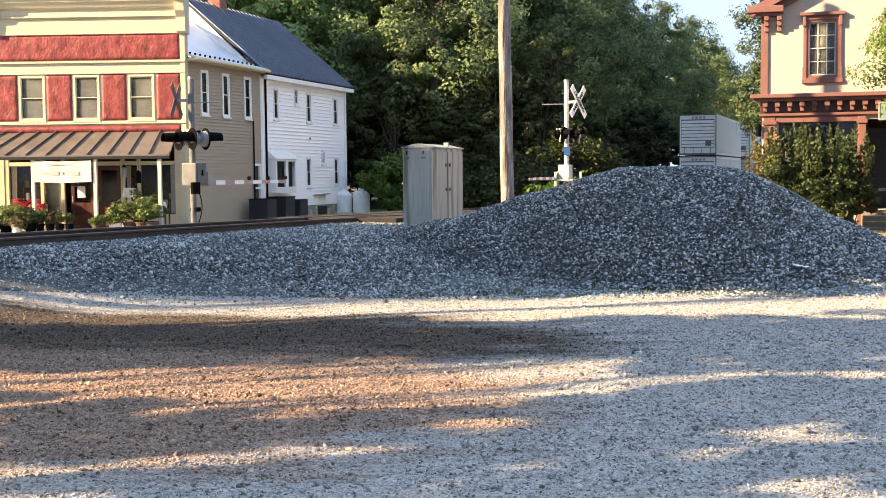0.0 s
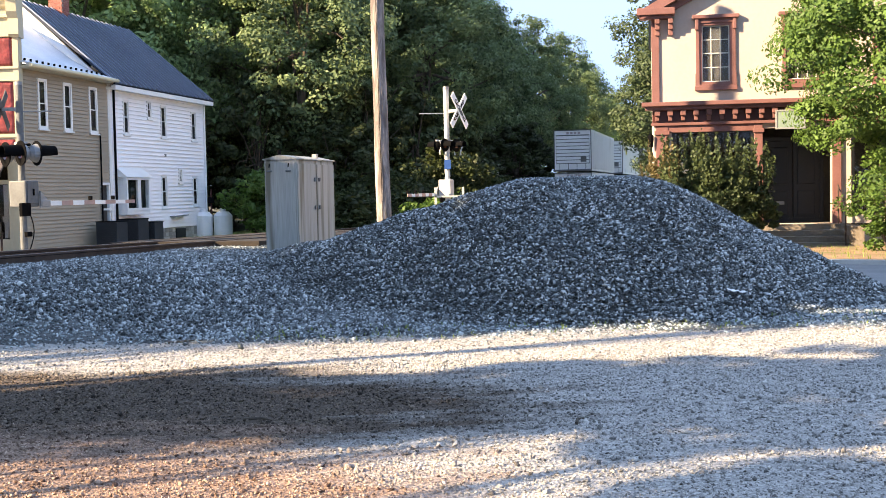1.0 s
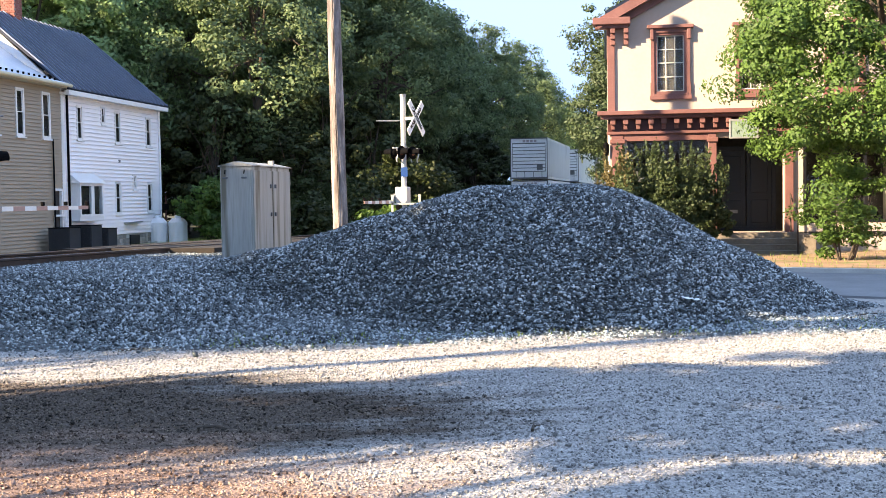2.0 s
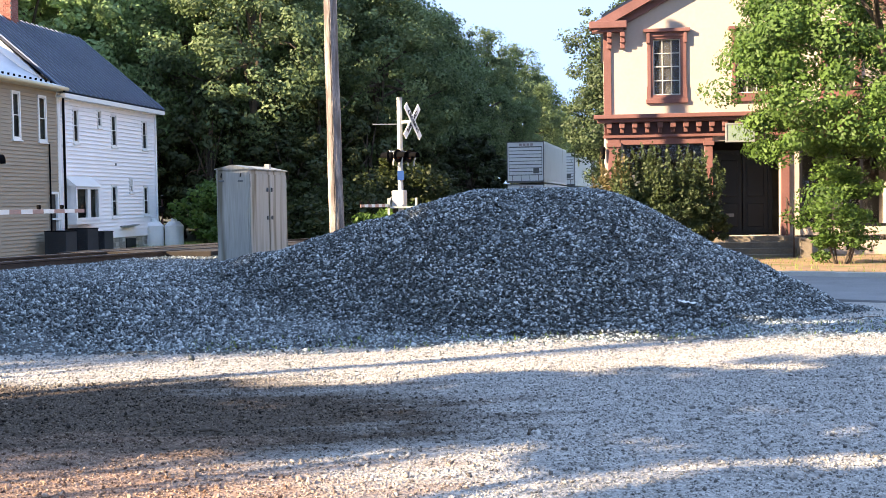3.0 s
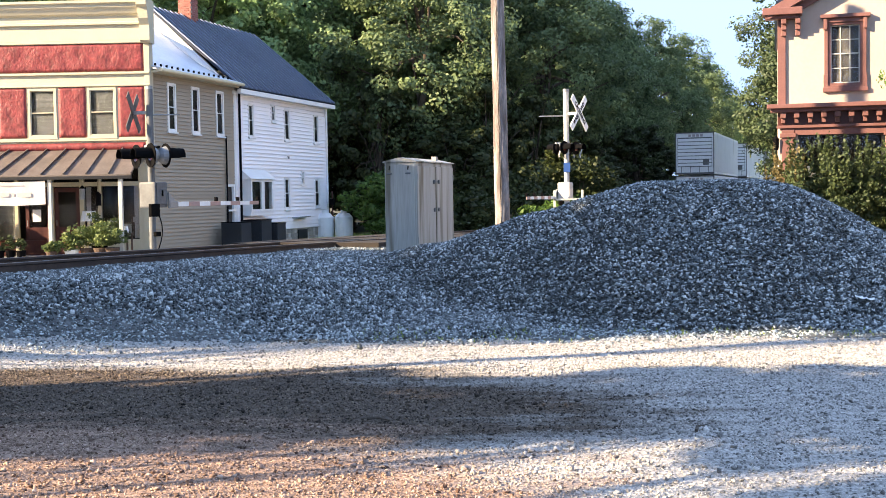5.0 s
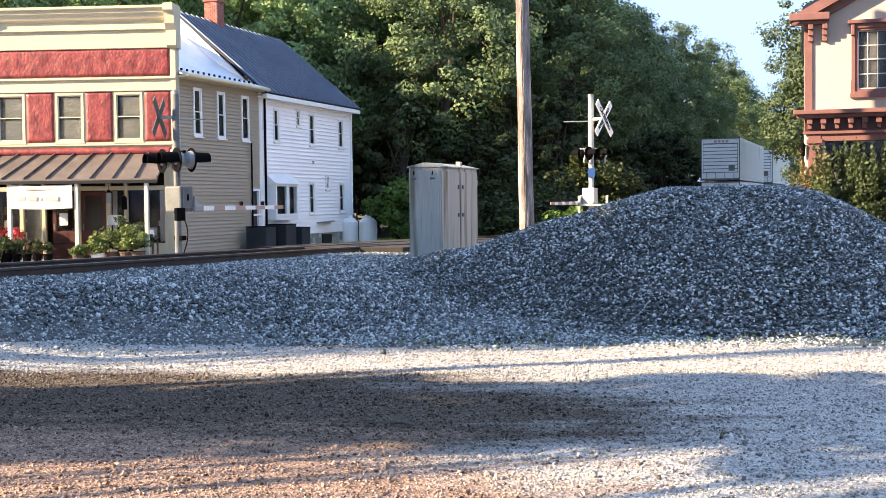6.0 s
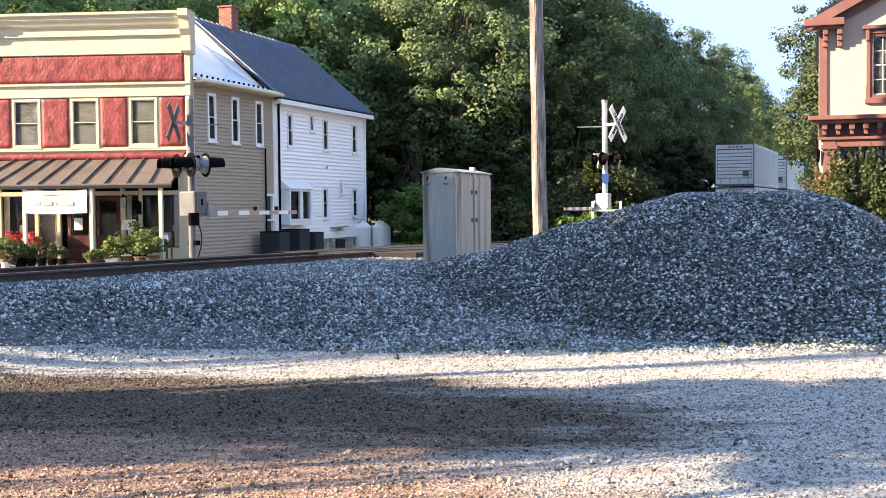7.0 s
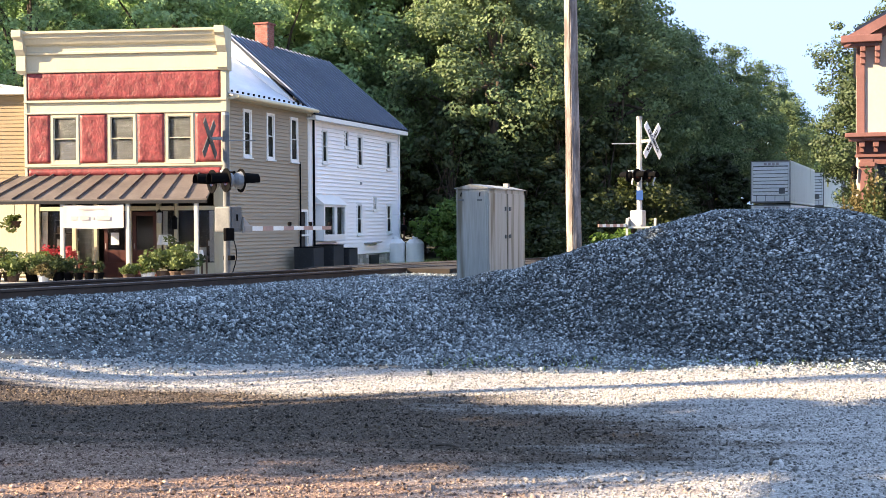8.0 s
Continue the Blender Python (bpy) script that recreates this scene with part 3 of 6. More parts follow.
bm.faces.new(g)
e = bmesh.ops.extrude_face_region(bm, geom=bm.faces[:])
bmesh.ops.translate(bm, verts=[q for q in e["geom"] if isinstance(q, bmesh.types.BMVert)], vec=(0, 0, -0.1))
litter_mat = mixed("leaf_litter", (0.03, 0.03, 0.015), (0.08, 0.075, 0.035), 1.5, 15, 0.95, bump=0.6)
tagged(part("wood_floor", bm, litter_mat), "dark leaf litter under the woodland trees", "ground", kind="structure")


# ---- building parts ----
def siding(x0, x1, z0, z1, step=0.115, lap=0.014, holes=()):
    """Lapped boards on a wall that faces -y, in its own plane; holes (x0, x1, z0, z1) are left open."""
    bm = bmesh.new()
    z = z0
    while z < z1 - 0.01:
        zt = min(z + step, z1)
        cuts = [(x0, x1)]
        for h in holes:
            if h[2] < zt - 0.03 and h[3] > z + 0.03:
                cuts = [c for a, b in cuts for c in ((a, min(b, h[0])), (max(a, h[1]), b)) if c[1] - c[0] > 0.01]
        for a, b in cuts:
            v = [bm.verts.new(p) for p in ((a, -lap, z), (b, -lap, z), (b, 0, zt), (a, 0, zt), (a, 0.02, z), (b, 0.02, z))]
            bm.faces.new((v[0], v[1], v[2], v[3]))
            bm.faces.new((v[0], v[4], v[5], v[1]))
        z = zt
    return bm


def wall_with_holes(x0, x1, y0, y1, z0, z1, holes):
    """A thick wall from blocks round its openings."""
    bm = bmesh.new()
    xs = sorted({x0, x1, *[h[0] for h in holes], *[h[1] for h in holes]})
    for a, b in zip(xs, xs[1:]):
        mid = (a + b) / 2
        own = sorted([(h[2], h[3]) for h in holes if h[0] <= mid <= h[1]])
        z = z0
        for h0, h1 in own:
            if h0 > z + 1e-4:
                box(bm, a, b, y0, y1, z, h0)
            z = h1
        if z < z1 - 1e-4:
            box(bm, a, b, y0, y1, z, z1)
    return bm


def frame_bars(x0, x1, z0, z1, w, y0, y1, sill=0.0):
    bm = bmesh.new()
    box(bm, x0, x0 + w, y0, y1, z0, z1, 0.006)
    box(bm, x1 - w, x1, y0, y1, z0, z1, 0.006)
    box(bm, x0 + w, x1 - w, y0, y1, z1 - w, z1, 0.006)
    box(bm, x0 + w, x1 - w, y0, y1, z0, z0 + w, 0.006)
    if sill:
        box(bm, x0 - 0.04, x1 + 0.04, y0 - sill, y1, z0 - 0.05, z0, 0.008)
    return bm


def sash_window(parent, x0, x1, z0, z1, trim=0.1, m=None, mat=None, behind=None, cols=1, rows=1, bar=None, depth=0.16, set_in=0.0):
    """A two-sash window in a wall that faces -y: casing, sashes with panes, and a flat backing for the room side
    behind.
    """
    mat, behind, bar = mat or white_trim, behind or curtain, bar or mat or white_trim
    w = part("window", frame_bars(x0, x1, z0, z1, trim, -0.035, depth, 0.05), mat, parent, m=m)
    mid = (z0 + z1) / 2
    for k, (a, b) in enumerate(((mid, z1 - trim), (z0 + trim, mid + 0.03))):
        y = set_in - 0.022 + 0.022 * (1 - k)
        bm = frame_bars(x0 + trim, x1 - trim, a, b, 0.032, y, y + 0.02)
        wx, wz = x1 - x0 - 2 * trim, b - a
        for c in range(1, cols):
            xx = x0 + trim + wx * c / cols
            box(bm, xx - 0.012, xx + 0.012, y + 0.002, y + 0.016, a + 0.03, b - 0.03)
        for r in range(1, rows):
            zz = a + wz * r / rows
            box(bm, x0 + trim + 0.03, x1 - trim - 0.03, y + 0.004, y + 0.014, zz - 0.012, zz + 0.012)
        part("sash", bm, bar, w)
        g = part("pane", cube(x0 + trim + 0.025, x1 - trim - 0.025, y + 0.008, y + 0.012, a + 0.025, b - 0.025), glass, w)
        g.visible_shadow = False
    # flat backing close behind the panes; its default tone paints an unlit room
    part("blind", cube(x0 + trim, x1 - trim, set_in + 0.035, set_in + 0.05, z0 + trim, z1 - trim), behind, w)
    return w


# ---- the false-front shop ----
store = thing("shop_building", pose(-17.25, 38.3, 0, 0, 0, -1), "two-storey shop with red pressed-tin panels and a cream false front", "shop")
WIN = [(0.93, 1.80), (2.90, 3.76), (4.86, 5.72)]
holes = [(a - 0.04, b + 0.04, 3.86, 5.46) for a, b in WIN] + [(0.25, 6.55, 0.0, 3.05)]
part("front_wall", wall_with_holes(0, 6.85, 0, 0.35, 0, 7.3, holes), cream, store)
# red tin panels, each with a dented face
def tin(x0, x1, z0, z1):
    bm = bmesh.new()
    n, m = max(2, int((x1 - x0) / 0.09)), max(2, int((z1 - z0) / 0.09))
    g = [[bm.verts.new((x0 + (x1 - x0) * i / n, -0.03 + (0.022 * noise.noise((x0 + i * 0.32, z0 * 3 + j * 0.3, 1.7)) if 0 < i < n and 0 < j < m else 0.012), z0 + (z1 - z0) * j / m)) for j in range(m + 1)] for i in range(n + 1)]
    for i in range(n):
        for j in range(m):
            bm.faces.new((g[i][j], g[i + 1][j], g[i + 1][j + 1], g[i][j + 1]))
    e = bmesh.ops.extrude_face_region(bm, geom=bm.faces[:])
    for q in e["geom"]:
        if isinstance(q, bmesh.types.BMVert):
            q.co.y = 0.0
    return bm


for a, b, c, d in ((0.07, 0.84, 3.87, 5.48), (1.88, 2.80, 3.87, 5.48), (3.86, 4.76, 3.87, 5.48), (5.82, 6.68, 3.87, 5.48), (0.07, 6.68, 5.98, 6.86), (0.07, 6.68, 3.44, 3.68)):
    part("tin_panel", tin(a, b, c, d), red_tin, store, "dented red pressed-tin panel", smooth=True)
for a, b in WIN:
    sash_window(store, a - 0.04, b + 0.04, 3.86, 5.46, 0.075, mat=cream, behind=blind, depth=0.1)
for z0, z1, y in ((5.50, 5.56, -0.06), (5.88, 5.95, -0.08), (3.74, 3.84, -0.07), (6.88, 6.96, -0.06)):
    part("moulding", cube(-0.03, 6.88, y, 0.0, z0, z1, bevel=0.012), cream, store)
part("frieze", cube(0.0, 6.85, -0.05, 0.36, 6.96, 7.45, bevel=0.01), cream, store)
bm = bmesh.new()
prof = [(-0.05, 7.45), (-0.14, 7.47), (-0.14, 7.53), (-0.09, 7.56), (-0.09, 7.74), (-0.20, 7.80), (-0.28, 7.95), (-0.33, 7.99), (-0.33, 8.08), (-0.42, 8.12), (-0.42, 8.20), (0.36, 8.20), (0.36, 7.45)]
bm = prism(bm, [(a, b) for a, b in prof], 0.0, 6.85)
bmesh.ops.transform(bm, matrix=Matrix(((0, 1, 0, 0), (1, 0, 0, 0), (0, 0, 1, 0), (0, 0, 0, 1))), verts=bm.verts)
part("cornice", bm, cream, store, "stepped cream cornice")
for x0 in (-0.22, 6.63):
    bm = bmesh.new()
    k = [(-0.10, 6.86), (-0.20, 6.94), (-0.20, 7.42), (-0.34, 7.62), (-0.40, 7.95), (-0.54, 8.02), (-0.54, 8.24), (0.36, 8.24), (0.36, 6.86)]
    prism(bm, k, x0, x0 + 0.32)
    bmesh.ops.transform(bm, matrix=Matrix(((0, 1, 0, 0), (1, 0, 0, 0), (0, 0, 1, 0), (0, 0, 0, 1))), verts=bm.verts)
    part("bracket", bm, cream, store)
# corner boards
for x0, x1 in ((-0.04, 0.06), (6.70, 6.88)):
    part("corner_board", cube(x0, x1, -0.04, 0.36, 3.0, 6.9, bevel=0.01), cream, store)
# tin awning over the pavement
P = 2.5
aw = part("awning", prism(bmesh.new(), [(0, 0), (0, 0.03), (1, 0.03), (1, 0)], 0, 1), brown_metal, store, "weathered brown standing-seam awning")
bmesh_aw = bmesh.new()
c = [bmesh_aw.verts.new(p) for p in ((-0.3, 0.0, 3.46), (6.55, 0.0, 3.46), (6.95, -P, 2.60), (-0.7, -P, 2.60))]
bmesh_aw.faces.new(c)
e = bmesh.ops.extrude_face_region(bmesh_aw, geom=bmesh_aw.faces[:])
bmesh.ops.translate(bmesh_aw, verts=[q for q in e["geom"] if isinstance(q, bmesh.types.BMVert)], vec=(0, 0, -0.05))
bmesh.ops.recalc_face_normals(bmesh_aw, faces=bmesh_aw.faces)
bmesh_aw.to_mesh(aw.data)
bmesh_aw.free()
for k in range(12):
    u = k / 11
    a, b = Vector((-0.3 + 6.85 * u, -0.01, 3.49)), Vector((-0.7 + 7.65 * u, -P, 2.63))
    bm = bmesh.new()
    box(bm, -0.018, 0.018, 0, (b - a).length, -0.02, 0.035)
    d = (b - a).normalized()
    bmesh.ops.transform(bm, matrix=Matrix.Translation(a) @ d.to_track_quat("Y", "Z").to_matrix().to_4x4(), verts=bm.verts)
    part("seam", bm, brown_metal, aw)
part("fascia", cube(-0.7, 6.95, -P - 0.02, -P + 0.06, 2.46, 2.56, bevel=0.008), dark_wood, store)
for x in (-0.35, 2.28, 4.40, 6.58):
    part("post", cube(x - 0.06, x + 0.06, -P + 0.05, -P + 0.17, 0.0, 2.5, bevel=0.012), trim_cream, store, "slim white porch post")
# shop window: piers, transom bar, glazing and doors set back
for x0, x1 in ((0.25, 0.42), (1.55, 1.68), (2.30, 2.42), (3.45, 3.58), (4.45, 4.60), (5.05, 5.17), (6.40, 6.55)):
    part("pier", cube(x0, x1, 0.02, 0.16, 0.0, 3.05, bevel=0.01), cream, store)
part("transom_bar", cube(0.42, 6.40, 0.03, 0.14, 2.28, 2.42, bevel=0.008), cream, store)
part("stall_riser", cube(0.42, 3.45, 0.04, 0.15, 0.0, 0.55, bevel=0.01), wine, store)
part("stall_riser", cube(4.60, 6.40, 0.04, 0.15, 0.0, 0.55, bevel=0.01), cream, store)
for x0, x1 in ((0.42, 1.55), (1.68, 2.30), (4.60, 5.05), (5.17, 6.40)):
    g = part("shop_pane", cube(x0, x1, 0.085, 0.095, 0.55, 2.28), glass, store)
    g.visible_shadow = False
for x0, x1 in ((0.42, 1.55), (1.68, 2.30), (2.42, 3.45), (3.58, 4.45), (4.60, 5.05), (5.17, 6.40)):
    g = part("transom_pane", cube(x0, x1, 0.085, 0.095, 2.42, 3.05), glass, store)
    g.visible_shadow = False
for x0 in (2.62, 3.60):
    dr = part("door", frame_bars(x0, x0 + 0.84, 0.06, 2.24, 0.13, 0.10, 0.15), wine, store, "dark red half-glazed shop door")
    part("door_panel", cube(x0 + 0.13, x0 + 0.71, 0.11, 0.14, 0.19, 0.85), wine, dr)
    part("door_rail", cube(x0 + 0.13, x0 + 0.71, 0.105, 0.145, 0.85, 0.97), wine, dr)
    g = part("door_pane", cube(x0 + 0.13, x0 + 0.71, 0.12, 0.128, 0.97, 2.11), glass, dr)
    g.visible_shadow = False
    part("door_handle", rod(bmesh.new(), (x0 + 0.07, 0.07, 1.0), (x0 + 0.07, 0.07, 1.2), 0.015), silver, dr)
part("notice", cube(2.86, 3.14, 0.095, 0.10, 1.15, 1.55), paper, store, "pale notice behind the door glass")
part("lace_curtain", cube(1.72, 2.26, 0.20, 0.215, 0.6, 2.26), blind, store, "pale lace curtain in the shop window")
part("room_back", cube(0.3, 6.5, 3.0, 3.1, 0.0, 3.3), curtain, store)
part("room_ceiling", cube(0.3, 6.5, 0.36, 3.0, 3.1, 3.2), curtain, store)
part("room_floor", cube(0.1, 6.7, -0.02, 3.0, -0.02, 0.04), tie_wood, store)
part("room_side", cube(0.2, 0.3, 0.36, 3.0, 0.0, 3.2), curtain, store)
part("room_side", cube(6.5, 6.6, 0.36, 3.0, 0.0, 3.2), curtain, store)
shelf = thing("display_shelf", store.matrix_basis @ pose(0.75, 0.45, 0.06), "wooden display shelf with goods behind the shop window", "shelf")
for z in (0.55, 1.0, 1.45, 1.9):
    part("shelf_board", cube(0, 1.45, 0.0, 0.3, z, z + 0.03), tie_wood, shelf)
for x in (0.0, 1.42):
    part("upright", cube(x, x + 0.03, 0, 0.3, 0.0, 2.1), tie_wood, shelf)
for k in range(14):
    x, z = 0.1 + 0.095 * ((k * 7) % 14), (0.58, 1.03, 1.48)[k % 3]
    w, h = 0.05 + 0.012 * (k % 4), 0.14 + 0.05 * ((k * 3) % 4)
    g = thing("shop_goods", store.matrix_basis @ pose(0.75 + x, 0.58, 0.06 + z), "small jar or box on the display shelf", "goods", "goods in the shop window")
    part("body", cube(-w, w, -0.06, 0.06, 0, h, bevel=0.012) if k % 2 else rod(bmesh.new(), (0, 0, 0), (0, 0, h), w, w * 0.8, 10), (cloth, wine, clay, silver, cream)[k % 5], g)
for x0, h in ((5.35, 1.25), (5.9, 0.95), (6.2, 1.45)):
    g = thing("picture_frame", store.matrix_basis @ pose(x0, 0.5, 0.62), "framed print leaning in the shop window", "picture", "prints in the shop window")
    part("board", cube(-0.16, 0.16, 0, 0.02, 0, h * 0.45), cloth, g)
    part("frame", frame_bars(-0.2, 0.2, -0.04, h * 0.45 + 0.04, 0.045, -0.02, 0.03), clay, g)
for x0, w in ((4.62, 0.16), (6.2, 0.18), (0.44, 0.2)):
    part("drape", prism(bmesh.new(), [(x0, 0.58), (x0 + w * 0.8, 0.58), (x0 + w, 2.26), (x0, 2.26)], 0.19, 0.215), cloth, store, "pale gathered drape behind the glass")
# pavement before the shop
pave = part("pavement", cube(-24, -9.0, 35.2, 38.25, -0.05, 0.06, bevel=0.01), concrete)
tagged(pave, "narrow concrete pavement before the shop", "pavement", kind="structure")

# ---- the tan and white house behind ----
side = thing("frame_house", pose(-10.45, 38.55, 0, 0, 0, -16), "tan and white clapboard house with a dark blue metal roof", "house")
TURN = pose(0, 0, 0, 0, 0, 90)  # a wall plane that faces -y, turned to face +x; its x runs along the house
TANW = [(0.95, 1.50, 4.08, 5.72), (2.55, 3.10, 4.08, 5.72), (4.30, 4.88, 4.08, 5.72)]
TAND = (4.98, 5.62, 0.55, 2.35)
part("tan_wall", wall_with_holes(-0.2, 5.72, 0.0, 0.2, 0, 6.1, TANW + [TAND]), tan, side, "tan clapboard side wall", m=TURN)
part("tan_siding", siding(-0.2, 5.72, 0.1, 6.1, 0.125, 0.034, [(a - 0.01, b + 0.01, c, d) for a, b, c, d in TANW + [TAND]]), tan, side, m=TURN @ pose(0, -0.003, 0))
for a, b, c, d in TANW:
    sash_window(side, a, b, c, d, 0.075, m=TURN @ pose(0, -0.02, 0))
dr = part("side_door", frame_bars(TAND[0], TAND[1], TAND[2], TAND[3], 0.09, -0.05, 0.14), white_trim, side, "narrow dark side door with white casing", m=TURN)
part("door_leaf", cube(TAND[0] + 0.09, TAND[1] - 0.09, 0.05, 0.1, TAND[2], TAND[3] - 0.09), curtain, dr)
part("letter_box", cube(TAND[0] + 0.02, TAND[1] - 0.02, -0.1, -0.05, 1.35, 1.42), white_trim, dr)
part("tan_corner_board", cube(5.66, 5.80, -0.05, 0.1, 0.0, 6.0), white_trim, side, m=TURN)
WW = [(6.85, 7.30, 4.15, 5.45), (8.85, 9.21, 4.85, 5.55), (10.05, 10.55, 4.15, 5.45), (13.0, 13.5, 4.15, 5.40), (9.95, 10.45, 1.35, 2.65), (13.0, 13.5, 1.40, 2.65), (11.6, 11.95, 2.35, 2.95)]
part("white_wall", wall_with_holes(5.80, 14.4, 0.0, 0.2, 0.55, 5.96, WW), white, side, "white clapboard side wall", m=TURN)
part("white_siding", siding(5.80, 14.4, 0.58, 5.96, 0.15, 0.055, [(a - 0.01, b + 0.01, c, d) for a, b, c, d in WW]), white, side, m=TURN @ pose(0, -0.003, 0))
for k, (a, b, c, d) in enumerate(WW):
    sash_window(side, a, b, c, d, 0.06, m=TURN @ pose(0, -0.02, 0), behind=curtain if k < 6 else white)
# shallow bay window with its little roof
bay = part("bay_window", frame_bars(6.2, 8.1, 1.30, 2.55, 0.10, -0.42, -0.30), white_trim, side, "white bay window with a small sloping roof", m=TURN)
part("bay_side", cube(6.2, 6.3, -0.30, 0.0, 1.30, 2.55), white_trim, bay)
part("bay_side", cube(8.0, 8.1, -0.30, 0.0, 1.30, 2.55), white_trim, bay)
part("bay_apron", cube(6.2, 8.1, -0.40, 0.0, 1.16, 1.30), white_trim, bay)
part("bay_mullion", cube(7.12, 7.36, -0.41, -0.31, 1.4, 2.45), white_trim, bay)
g = part("bay_pane", cube(6.3, 7.12, -0.37, -0.36, 1.4, 2.45), glass, bay)
g.visible_shadow = False
g = part("bay_pane", cube(7.36, 8.0, -0.37, -0.36, 1.4, 2.45), glass, bay)
g.visible_shadow = False
part("bay_room_dark", cube(6.3, 8.0, -0.27, -0.25, 1.35, 2.5), curtain, bay)
bm = bmesh.new()
c = [bm.verts.new(p) for p in ((6.1, -0.5, 2.55), (8.2, -0.5, 2.55), (8.2, 0.0, 2.95), (6.1, 0.0, 2.95), (6.1, 0.0, 2.55), (8.2, 0.0, 2.55))]
for q in ((0, 1, 2, 3), (0, 3, 4), (1, 5, 2), (0, 4, 5, 1), (3, 2, 5, 4)):
    bm.faces.new([c[i] for i in q])
part("bay_roof", bm, white_trim, bay)
# rubble foundation under the white wall, stone by stone
part("foundation", cube(5.8, 14.35, 0.03, 0.25, 0.0, 0.56), mortar, side, m=TURN)
for row in range(3):
    x = 8.6 + 0.13 * row
    while x < 13.95:
        w = rng.uniform(0.22, 0.42)
        part("stone", cube(x, x + w - 0.02, -0.01, 0.06, 0.02 + row * 0.18, 0.185 + row * 0.18, bevel=0.02), stone_wall, side, m=TURN)
        x += w
part("hatch", cube(11.2, 12.1, -0.06, 0.0, 0.05, 0.5), dark_wood, side, "dark cellar hatch", m=TURN)
part("hatch_lid", cube(10.7, 12.0, -0.28, 0.0, 0.60, 0.64), silver, side, m=TURN @ pose(0, 0, 0, 0, -2))
# pipes
for x, mat, r in ((4.95, dark_iron, 0.03), (6.05, dark_iron, 0.045), (14.3, white_trim, 0.045)):
    part("downpipe", rod(bmesh.new(), (x, -0.08, 0.4), (x, -0.08, 5.95 if x > 5 else 4.1), r), mat, side, m=TURN)
part("gutter", rod(bmesh.new(), (5.7, -0.32, 5.90), (14.55, -0.32, 5.90), 0.06), white_trim, side, m=TURN)
part("vent_cap", cube(10.3, 10.4, -0.08, 0.0, 3.42, 3.52), silver, side, m=TURN)
part("wall_vent", cube(6.9, 7.4, -0.06, 0.0, 0.72, 0.84), dark_iron, side, m=TURN)
# roofs: local x across the house, y along it
def slope(x0, z0, x1, z1, y0, y1, thick=0.07):
    bm = bmesh.new()
    n = Vector((z0 - z1, 0, x1 - x0)).normalized() * thick
    if n.z < 0:
        n = -n
    c = [Vector(p) for p in ((x0, y0, z0), (x0, y1, z0), (x1, y1, z1), (x1, y0, z1))]
    v = [bm.verts.new(p) for p in c] + [bm.verts.new(p - n) for p in c]
    for q in ((0, 1, 2, 3), (7, 6, 5, 4), (0, 4, 5, 1), (1, 5, 6, 2), (2, 6, 7, 3), (3, 7, 4, 0)):
        bm.faces.new([v[i] for i in q])
    return bm


RIDGE = (-3.5, 9.22)
EAVE = (0.42, 5.94)
roof = part("roof", slope(*EAVE, *RIDGE, 5.55, 14.65), blue_metal, side, "dark blue standing-seam metal roof")
part("roof_slope", slope(-7.42, 5.94, *RIDGE, 5.55, 14.65), blue_metal, roof)
for k in range(23):
    y = 5.62 + k * 0.40
    bm = bmesh.new()
    a, b = Vector((EAVE[0], y, EAVE[1] + 0.0)), Vector((RIDGE[0], y, RIDGE[1]))
    box(bm, -0.028, 0.028, 0, (b - a).length - 0.06, -0.01, 0.06)
    bmesh.ops.transform(bm, matrix=Matrix.Translation(a) @ (b - a).to_track_quat("Y", "Z").to_matrix().to_4x4(), verts=bm.verts)
    part("seam", bm, seam_metal, roof)
part("eave_board", cube(0.24, 0.40, 5.6, 14.6, 5.72, 5.88), white_trim, side)
part("soffit", cube(0.0, 0.3, 5.6, 14.6, 5.74, 5.80), white_trim, side)
gable = prism(bmesh.new(), [(0.0, 5.94), (RIDGE[0], RIDGE[1] - 0.12), (-7.0, 5.94)], 14.2, 14.4)
part("gable_wall", gable, white, side)
gable = prism(bmesh.new(), [(0.0, 5.94), (RIDGE[0], RIDGE[1] - 0.12), (-7.0, 5.94)], 5.75, 5.9)
part("gable_wall", gable, white, side)
part("end_wall", cube(-7.0, -0.2, 14.2, 14.4, 0, 5.94), white, side)
part("back_wall", cube(-7.0, -6.8, 0.3, 14.2, 0, 5.94), tan, side)
# swept tin roof of the tan part, from its eave up to the shop's gable
bm = bmesh.new()
prof = [(0.40, 6.10), (0.0, 6.22), (-0.6, 6.46), (-1.3, 6.84), (-2.0, 7.34), (-2.7, 7.90), (-3.2, 8.26)]
rows = []
for x, z in prof:
    rows.append([bm.verts.new((x, y, z)) for y in (-0.15, 2.8, 5.7)] + [bm.verts.new((x, y, z - 0.06)) for y in (5.7, 2.8, -0.15)])
for a, b in zip(rows, rows[1:]):
    for k in range(6):
        bm.faces.new((a[k], a[(k + 1) % 6], b[(k + 1) % 6], b[k]))
bm.faces.new(rows[0])
bm.faces.new(rows[-1][::-1])
tin_roof = part("tin_roof", bm, silver_metal, side, "pale grey swept tin roof")
for k in range(15):
    part("snow_guard", cube(0.04, 0.10, 0.15 + 0.36 * k, 0.20 + 0.36 * k, 6.20, 6.275), dark_iron, tin_roof)
part("tan_soffit", cube(0.0, 0.36, -0.15, 5.7, 5.94, 6.02), cream, side)
part("tan_eave_board", cube(0.30, 0.42, -0.15, 5.72, 5.96, 6.09), cream, side)
part("tan_gutter", rod(bmesh.new(), (0.46, -0.15, 6.02), (0.46, 5.7, 6.02), 0.06), cream_dull, side)
